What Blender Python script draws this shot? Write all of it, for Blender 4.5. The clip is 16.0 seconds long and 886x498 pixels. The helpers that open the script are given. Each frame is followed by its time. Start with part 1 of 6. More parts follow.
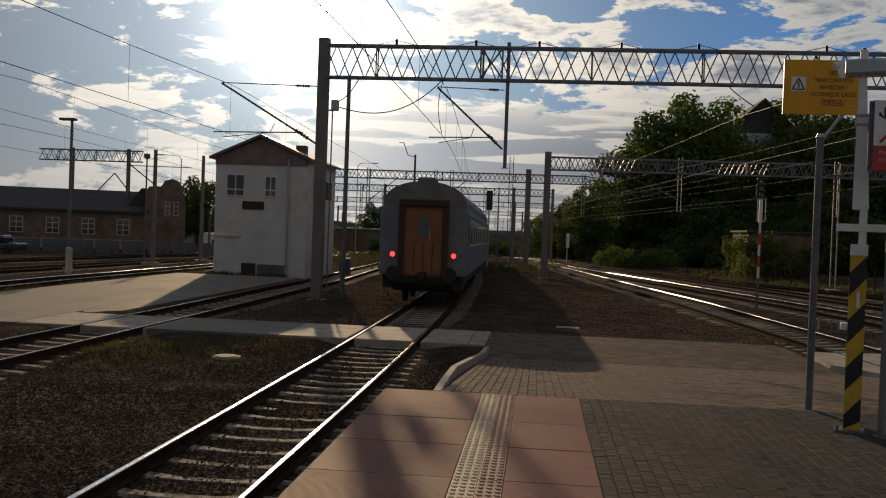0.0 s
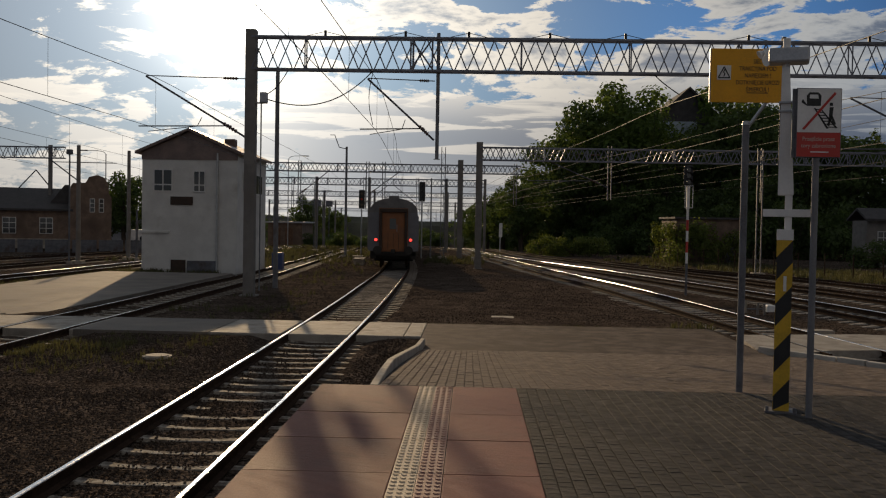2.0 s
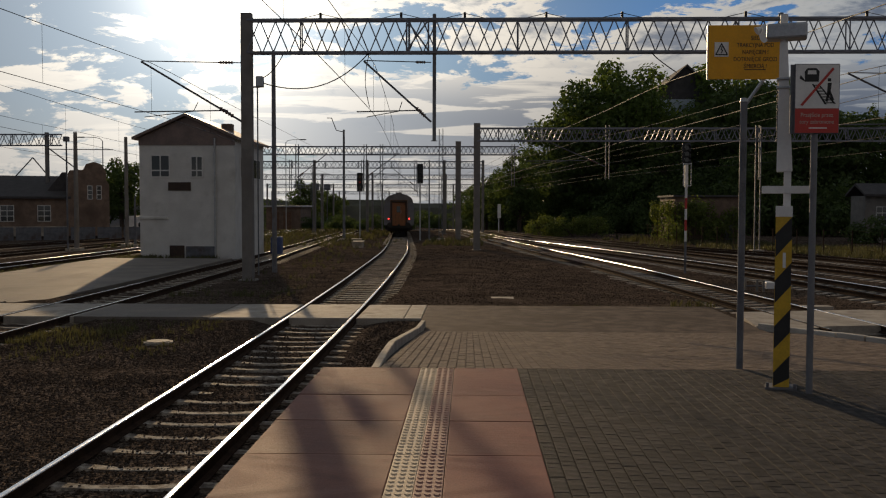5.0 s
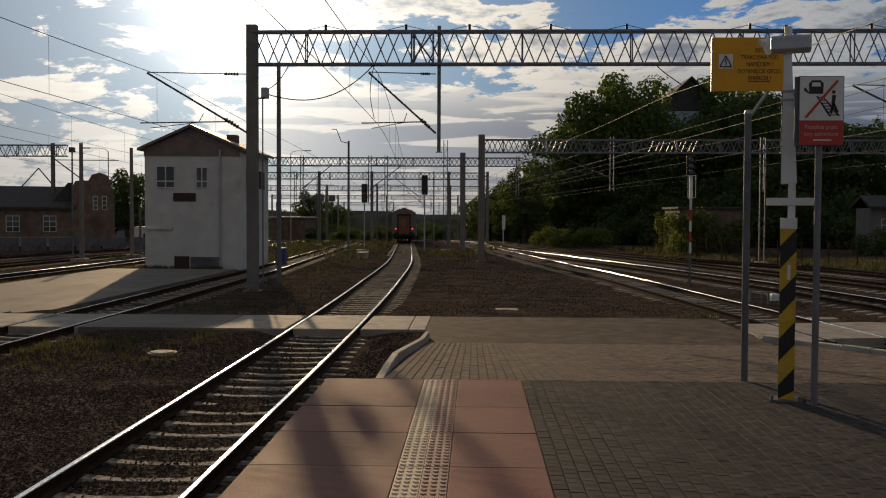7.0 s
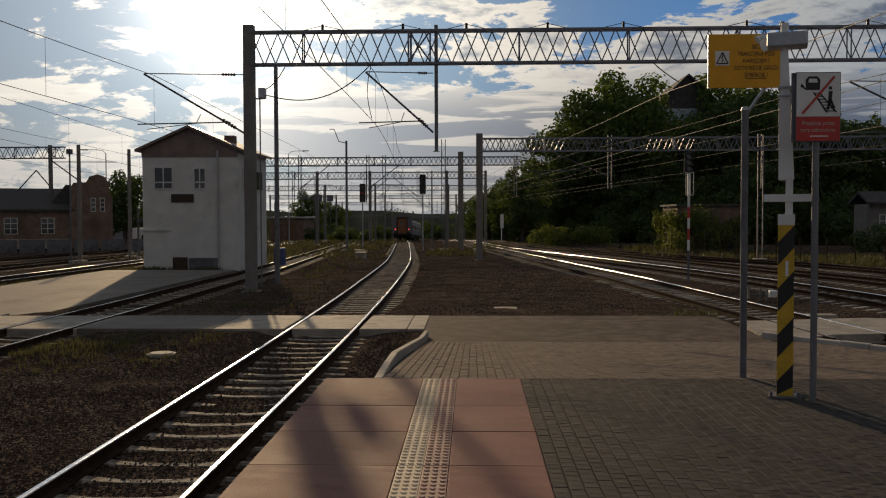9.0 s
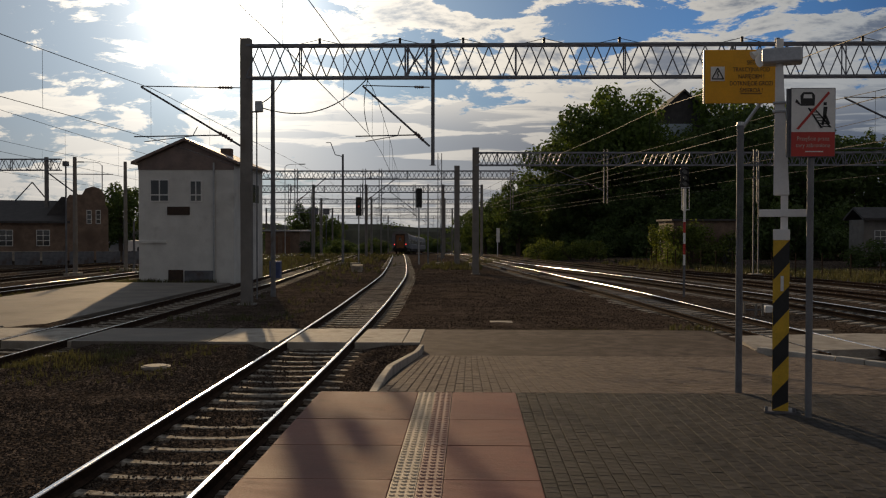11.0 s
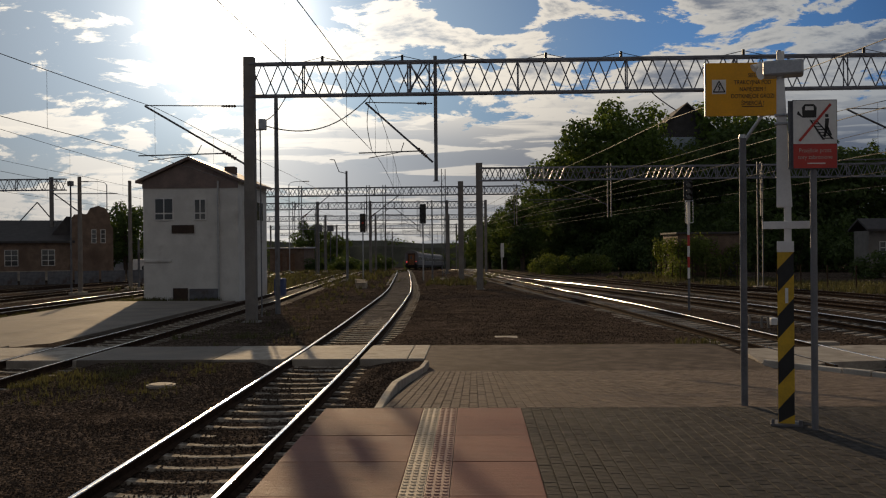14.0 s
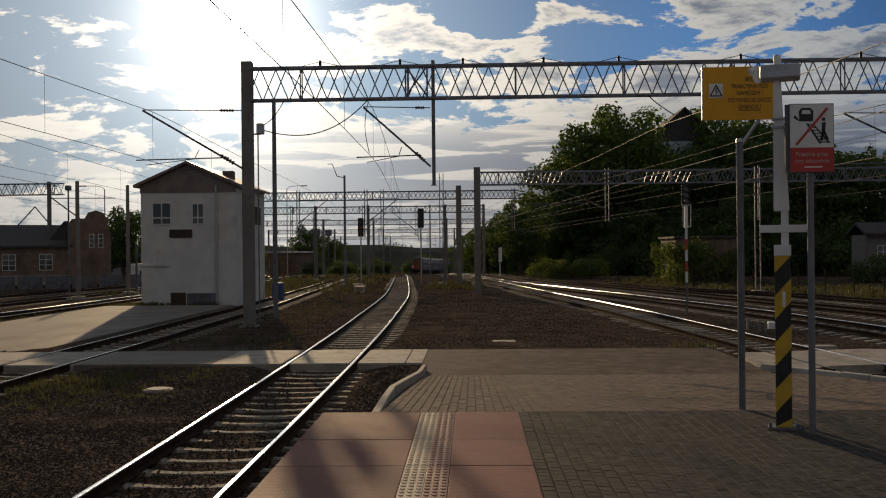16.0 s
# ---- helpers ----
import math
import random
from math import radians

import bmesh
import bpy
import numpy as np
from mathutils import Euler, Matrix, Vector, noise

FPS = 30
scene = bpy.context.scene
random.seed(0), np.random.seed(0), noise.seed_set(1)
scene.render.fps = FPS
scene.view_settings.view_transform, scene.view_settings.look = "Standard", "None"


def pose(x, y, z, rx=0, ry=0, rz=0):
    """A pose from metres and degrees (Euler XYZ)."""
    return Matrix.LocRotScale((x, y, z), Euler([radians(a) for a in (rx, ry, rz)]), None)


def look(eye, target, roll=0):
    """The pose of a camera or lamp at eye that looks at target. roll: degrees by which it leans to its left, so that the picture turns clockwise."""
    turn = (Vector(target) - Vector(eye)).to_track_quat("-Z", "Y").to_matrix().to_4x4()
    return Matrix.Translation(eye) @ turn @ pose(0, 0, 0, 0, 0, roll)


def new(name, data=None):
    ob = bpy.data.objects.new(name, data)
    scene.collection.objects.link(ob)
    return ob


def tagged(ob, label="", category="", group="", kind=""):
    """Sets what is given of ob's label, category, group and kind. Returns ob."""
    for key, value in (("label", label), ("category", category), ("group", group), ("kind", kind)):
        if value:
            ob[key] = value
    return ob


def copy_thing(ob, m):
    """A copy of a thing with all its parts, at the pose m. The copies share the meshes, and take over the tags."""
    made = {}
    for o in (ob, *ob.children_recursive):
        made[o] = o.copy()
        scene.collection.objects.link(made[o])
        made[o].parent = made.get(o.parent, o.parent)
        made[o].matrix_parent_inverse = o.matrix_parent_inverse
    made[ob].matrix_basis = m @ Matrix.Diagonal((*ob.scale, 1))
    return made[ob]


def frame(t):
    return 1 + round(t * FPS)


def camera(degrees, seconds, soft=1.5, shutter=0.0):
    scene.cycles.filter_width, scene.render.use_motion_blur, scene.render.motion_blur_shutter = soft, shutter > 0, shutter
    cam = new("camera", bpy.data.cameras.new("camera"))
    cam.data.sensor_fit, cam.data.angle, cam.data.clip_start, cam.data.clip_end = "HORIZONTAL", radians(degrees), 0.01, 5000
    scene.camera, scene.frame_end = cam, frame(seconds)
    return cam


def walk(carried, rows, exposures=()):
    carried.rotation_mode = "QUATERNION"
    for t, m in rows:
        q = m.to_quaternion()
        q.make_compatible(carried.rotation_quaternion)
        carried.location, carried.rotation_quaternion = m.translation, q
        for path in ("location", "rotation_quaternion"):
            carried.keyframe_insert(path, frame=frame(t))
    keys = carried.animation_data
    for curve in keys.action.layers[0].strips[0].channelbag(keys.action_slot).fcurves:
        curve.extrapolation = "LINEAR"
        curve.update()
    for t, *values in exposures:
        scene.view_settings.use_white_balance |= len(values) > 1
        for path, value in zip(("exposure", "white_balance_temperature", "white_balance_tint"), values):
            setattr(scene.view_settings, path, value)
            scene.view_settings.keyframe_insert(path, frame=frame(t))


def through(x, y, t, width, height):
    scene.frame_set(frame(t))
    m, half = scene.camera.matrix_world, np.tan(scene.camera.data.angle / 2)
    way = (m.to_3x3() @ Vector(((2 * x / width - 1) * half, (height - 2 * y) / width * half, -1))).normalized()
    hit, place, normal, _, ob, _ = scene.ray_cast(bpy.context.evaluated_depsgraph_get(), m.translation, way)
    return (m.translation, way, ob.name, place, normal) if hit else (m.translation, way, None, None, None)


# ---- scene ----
# camera, held in the hand by one standing on the platform: seconds, x, y, z, pitch, roll, yaw
LENS = 51.0
cam = camera(LENS, 16.0, soft=1.15)
PATH = [
    (0.0, 0.000, -0.055, 1.688, -1.128, -2.080, 5.853),
    (0.5, -0.016, -0.018, 1.695, -1.331, -1.867, 3.742),
    (1.0, -0.014, 0.000, 1.698, -1.250, -1.752, 2.432),
    (1.5, -0.011, 0.006, 1.698, -1.326, -1.428, 1.817),
    (2.0, -0.010, 0.006, 1.696, -1.549, -0.990, 1.737),
    (2.5, -0.007, 0.004, 1.695, -1.625, -0.879, 1.697),
    (3.0, -0.012, 0.003, 1.695, -1.968, -0.560, 1.640),
    (3.5, -0.015, 0.007, 1.697, -2.413, -0.307, 1.600),
    (4.0, -0.015, 0.003, 1.698, -2.841, -0.041, 1.699),
    (6.5, -0.015, 0.005, 1.694, -2.130, -0.402, 1.638),
    (7.0, -0.011, 0.003, 1.697, -1.983, -0.242, 1.916),
    (7.5, -0.010, 0.004, 1.695, -1.931, -0.096, 1.929),
    (8.0, -0.010, 0.003, 1.694, -1.990, 0.085, 1.902),
    (8.5, -0.008, 0.004, 1.694, -2.085, 0.214, 1.841),
    (11.0, -0.003, 0.005, 1.691, -1.182, -0.070, 1.573),
    (11.5, -0.001, 0.003, 1.688, -0.941, -0.192, 1.781),
    (12.0, 0.001, -0.000, 1.689, -0.763, -0.092, 1.924),
    (12.5, 0.000, 0.000, 1.690, -0.660, 0.100, 2.030),
    (13.0, 0.003, 0.000, 1.689, -0.505, 0.223, 1.974),
    (13.5, 0.003, -0.000, 1.689, -0.376, 0.330, 1.808),
    (14.0, 0.005, -0.000, 1.690, -0.216, 0.528, 1.837),
    (14.5, 0.001, -0.000, 1.684, -0.109, 0.570, 1.878),
    (15.0, 0.002, 0.002, 1.689, -0.064, 0.527, 1.712),
    (15.5, 0.006, 0.003, 1.686, 0.047, 0.540, 1.590),
    (16.0, 0.011, 0.001, 1.685, 0.053, 0.563, 1.717),
]
walk(cam, [(t, pose(x, y, z, 90 + p, r, w)) for t, x, y, z, p, r, w in PATH], [(0.0, 0.0, 6950, 11), (16.0, 0.0, 6950, 11)])

# ---- sun and sky ----
SUN_AZ, SUN_EL = 14.5, 13.2          # degrees left of the platform's line, degrees up
SUN_DIR = Vector((-math.sin(radians(SUN_AZ)) * math.cos(radians(SUN_EL)),
                  math.cos(radians(SUN_AZ)) * math.cos(radians(SUN_EL)), math.sin(radians(SUN_EL))))
sun = new("sun", bpy.data.lights.new("sun", "SUN"))
sun.data.energy, sun.data.angle, sun.data.color = 2.25, radians(0.53), (1.0, 0.74, 0.45)
sun.matrix_world = look((0, 0, 60), Vector((0, 0, 60)) - SUN_DIR)


class Nodes:
    """A node tree with short calls."""
    def __init__(self, tree):
        self.t = tree
        tree.nodes.clear()

    def n(self, kind, inputs=None, **props):
        node = self.t.nodes.new(kind)
        for k, v in props.items():
            setattr(node, k, v)
        for k, v in (inputs or {}).items():
            if isinstance(v, bpy.types.NodeSocket):
                self.t.links.new(v, node.inputs[k])
            else:
                node.inputs[k].default_value = v
        return node

    def math(self, op, a, b=0.0, clamp=False):
        return self.n("ShaderNodeMath", {0: a, 1: b}, operation=op, use_clamp=clamp).outputs[0]

    def mix(self, f, a, b, mode="MIX"):
        node = self.n("ShaderNodeMix", {"Factor": f}, data_type="RGBA", blend_type=mode)
        for i, v in ((6, a), (7, b)):
            if isinstance(v, bpy.types.NodeSocket):
                self.t.links.new(v, node.inputs[i])
            else:
                node.inputs[i].default_value = (*v, 1) if len(v) == 3 else v
        return node.outputs[2]

    def ramp(self, f, lo, hi):
        return self.n("ShaderNodeMapRange", {0: f, 1: lo, 2: hi, 3: 0.0, 4: 1.0}, interpolation_type="SMOOTHSTEP").outputs[0]

    def noise(self, vec, scale, detail=4.0, rough=0.55, dist=0.0):
        return self.n("ShaderNodeTexNoise", {"Vector": vec, "Scale": scale, "Detail": detail, "Roughness": rough, "Distortion": dist}).outputs[0]


CLOUD_SEED = 0.4


def build_world():
    world = bpy.data.worlds.new("evening_sky")
    scene.world = world
    world.use_nodes = True
    k = Nodes(world.node_tree)
    sky = k.n("ShaderNodeTexSky", sky_type="NISHITA", sun_disc=False, sun_elevation=radians(SUN_EL), sun_rotation=radians(SUN_AZ),
              air_density=1.0, dust_density=1.6, ozone_density=1.6)
    way = k.n("ShaderNodeTexCoord").outputs["Generated"]
    xyz = k.n("ShaderNodeSeparateXYZ", {0: way})
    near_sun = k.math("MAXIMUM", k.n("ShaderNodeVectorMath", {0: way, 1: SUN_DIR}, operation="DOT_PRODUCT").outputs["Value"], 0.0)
    # broken puffs above, long grey streaks low down, a bank to the right
    turn = k.math("ARCTAN2", xyz.outputs[0], xyz.outputs[1])

    def field(wide, high, shift, detail, rough, dist=0.0):
        v = k.n("ShaderNodeCombineXYZ", {0: k.math("MULTIPLY", turn, wide), 1: k.math("MULTIPLY", xyz.outputs[2], high), 2: shift}).outputs[0]
        return k.noise(v, 1.0, detail, rough, dist)

    puffs = field(10.5, 29.0, CLOUD_SEED, 10.0, 0.64, 0.3)
    mass = field(2.6, 8.0, CLOUD_SEED + 4.0, 3.0, 0.5)
    streaks = field(6.5, 66.0, CLOUD_SEED + 9.0, 8.0, 0.60, 0.7)
    high = k.math("ADD", k.math("MULTIPLY", puffs, 0.62), k.math("MULTIPLY", mass, 0.40))
    bank = k.math("SUBTRACT", k.math("MULTIPLY", k.ramp(turn, -0.32, 0.30), 0.062), 0.030)
    high = k.math("ADD", high, bank)
    for a0, e0, ra, re in ((0.025, 0.255, 0.055, 0.032), (0.17, 0.215, 0.085, 0.030)):      # clear gaps between the puffs
        da = k.math("POWER", k.math("DIVIDE", k.math("ABSOLUTE", k.math("SUBTRACT", turn, a0)), ra), 2.0)
        de = k.math("POWER", k.math("DIVIDE", k.math("ABSOLUTE", k.math("SUBTRACT", xyz.outputs[2], e0)), re), 2.0)
        high = k.math("SUBTRACT", high, k.math("MULTIPLY", k.ramp(k.math("ADD", da, de), 1.6, 0.3), 0.09))
    low = k.ramp(xyz.outputs[2], 0.17, 0.085)
    side = k.ramp(turn, -0.34, -0.05)
    low = k.math("MULTIPLY", low, k.math("ADD", k.math("MULTIPLY", side, 0.75), 0.25))
    cloud = k.ramp(k.math("ADD", high, k.math("MULTIPLY", low, 0.16)), 0.52, 0.552)
    core_high = k.ramp(high, 0.56, 0.66)
    core_low = k.ramp(streaks, 0.55, 0.47)
    core = k.math("ADD", k.math("MULTIPLY", core_high, k.math("SUBTRACT", 1.0, low)), k.math("MULTIPLY", core_low, low))
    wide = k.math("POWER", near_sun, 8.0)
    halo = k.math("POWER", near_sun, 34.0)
    glow = k.math("POWER", near_sun, 330.0)
    disc = k.math("POWER", near_sun, 2500.0)
    ahead = k.ramp(xyz.outputs[1], -0.3, 0.5)      # clouds away from the sun are lit from the front
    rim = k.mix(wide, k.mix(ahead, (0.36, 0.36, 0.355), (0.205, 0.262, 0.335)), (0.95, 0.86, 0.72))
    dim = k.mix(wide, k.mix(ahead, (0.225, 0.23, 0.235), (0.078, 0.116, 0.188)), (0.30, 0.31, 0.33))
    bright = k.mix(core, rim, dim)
    bright = k.mix(low, bright, k.mix(1.0, bright, (0.72, 0.73, 0.76), "MULTIPLY"))
    blue = k.mix(1.0, sky.outputs[0], k.mix(halo, (0.0014, 0.0048, 0.0162), (0.0150, 0.0260, 0.0430)), "MULTIPLY")
    veil = k.math("MULTIPLY", k.ramp(turn, -0.12, -0.40), k.math("ADD", k.math("MULTIPLY", ahead, 0.22), 0.20))      # thin high haze to the left
    blue = k.mix(veil, blue, (0.40, 0.47, 0.52))
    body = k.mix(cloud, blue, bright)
    haze = k.math("MULTIPLY", k.ramp(xyz.outputs[2], 0.13, 0.0), 0.48)
    body = k.mix(haze, body, k.mix(wide, k.mix(ahead, (0.24, 0.24, 0.24), (0.165, 0.205, 0.255)), (0.38, 0.35, 0.32)))
    warm = k.mix(1.0, k.mix(halo, (0, 0, 0), (0.33, 0.40, 0.47)), k.mix(glow, (0, 0, 0), (1.5, 1.45, 1.3)), "ADD")
    warm = k.mix(1.0, warm, k.mix(disc, (0, 0, 0), (9.0, 8.5, 7.5)), "ADD")
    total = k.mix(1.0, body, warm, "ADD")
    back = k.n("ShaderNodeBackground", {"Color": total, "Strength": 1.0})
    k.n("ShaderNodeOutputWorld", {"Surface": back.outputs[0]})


build_world()


# ---- materials ----
def surface(name, base, rough=0.8, scale=6.0, vary=0.35, bump=0.3, fine=60.0, metal=0.0, stain=None, stain_at=(0.5, 0.7), stain_scale=1.2,
            per_piece=0.0, island=False, glow=None, stones=0.0, spec=0.5, ribs=0.0):
    """A surface with a coarse and a fine variation, stains of another colour and some relief, in metres."""
    m = bpy.data.materials.new(name)
    m.use_nodes = True
    k = Nodes(m.node_tree)
    pos = k.n("ShaderNodeNewGeometry").outputs["Position"] if stones or stain_scale < 1.0 else k.n("ShaderNodeTexCoord").outputs["Object"]
    coarse, small = k.noise(pos, scale, 4.0), k.noise(pos, fine, 3.0, 0.65)
    both = k.math("ADD", k.math("MULTIPLY", coarse, 0.6), k.math("MULTIPLY", small, 0.4))
    dark, light = [c * (1 - vary) for c in base], [min(1, c * (1 + vary)) for c in base]
    col = k.mix(k.ramp(both, 0.36, 0.64), dark, light)
    if stain:
        col = k.mix(k.math("MULTIPLY", k.ramp(k.noise(pos, stain_scale, 5.0, 0.6), *stain_at), 0.8), col, stain)
    height = small
    if stones:
        v = k.n("ShaderNodeTexVoronoi", {"Vector": pos, "Scale": stones})
        g = k.n("ShaderNodeSeparateColor", {0: v.outputs["Color"]}).outputs[0]
        col = k.mix(g, k.mix(1.0, col, (1.7, 1.7, 1.7), "MULTIPLY"), [c * 0.25 for c in base])
        height = k.math("SUBTRACT", k.math("MULTIPLY", g, 0.6), v.outputs["Distance"])
    if ribs:
        wave = k.n("ShaderNodeTexWave", {"Vector": pos, "Scale": ribs, "Distortion": 0.7, "Detail": 2.0, "Detail Scale": 6.0}, wave_type="BANDS", bands_direction="Y").outputs["Fac"]
        height = k.math("ADD", k.math("MULTIPLY", wave, 0.7), k.math("MULTIPLY", small, 0.5))
    if per_piece:
        r = k.n("ShaderNodeNewGeometry").outputs["Random Per Island"] if island else k.n("ShaderNodeObjectInfo").outputs["Random"]
        col = k.mix(k.math("MULTIPLY", r, per_piece), col, [c * 0.35 for c in base])
    ro = k.n("ShaderNodeMapRange", {0: both, 1: 0.3, 2: 0.7, 3: max(0.03, rough - 0.12), 4: min(1, rough + 0.1)}).outputs[0]
    b = k.n("ShaderNodeBsdfPrincipled", {"Base Color": col, "Roughness": ro, "Metallic": metal, "Specular IOR Level": spec})
    if bump:
        bu = k.n("ShaderNodeBump", {"Strength": bump, "Distance": 0.012 if not stones else 0.05, "Height": height})
        k.t.links.new(bu.outputs[0], b.inputs["Normal"])
    if glow:
        b.inputs["Emission Color"].default_value, b.inputs["Emission Strength"].default_value = (*glow[0], 1), glow[1]
    k.n("ShaderNodeOutputMaterial", {"Surface": b.outputs[0]})
    return m


def leaf_surface(name, base, through=0.35):
    m = bpy.data.materials.new(name)
    m.use_nodes = True
    k = Nodes(m.node_tree)
    r = k.n("ShaderNodeNewGeometry").outputs["Random Per Island"]
    col = k.mix(r, [c * 0.55 for c in base], [c * 1.6 for c in base])
    d = k.n("ShaderNodeBsdfPrincipled", {"Base Color": col, "Roughness": 0.6, "Specular IOR Level": 0.3})
    t = k.n("ShaderNodeBsdfTranslucent", {"Color": k.mix(0.5, col, (base[0] * 2.2, base[1] * 2.0, base[2]))})
    k.n("ShaderNodeOutputMaterial", {"Surface": k.n("ShaderNodeMixShader", {0: through, 1: d.outputs[0], 2: t.outputs[0]}).outputs[0]})
    return m


def glass_surface(name, tint=(0.03, 0.035, 0.04)):
    m = bpy.data.materials.new(name)
    m.use_nodes = True
    k = Nodes(m.node_tree)
    k.n("ShaderNodeOutputMaterial", {"Surface": k.n("ShaderNodeBsdfPrincipled", {"Base Color": (*tint, 1), "Roughness": 0.06, "Specular IOR Level": 0.7}).outputs[0]})
    return m


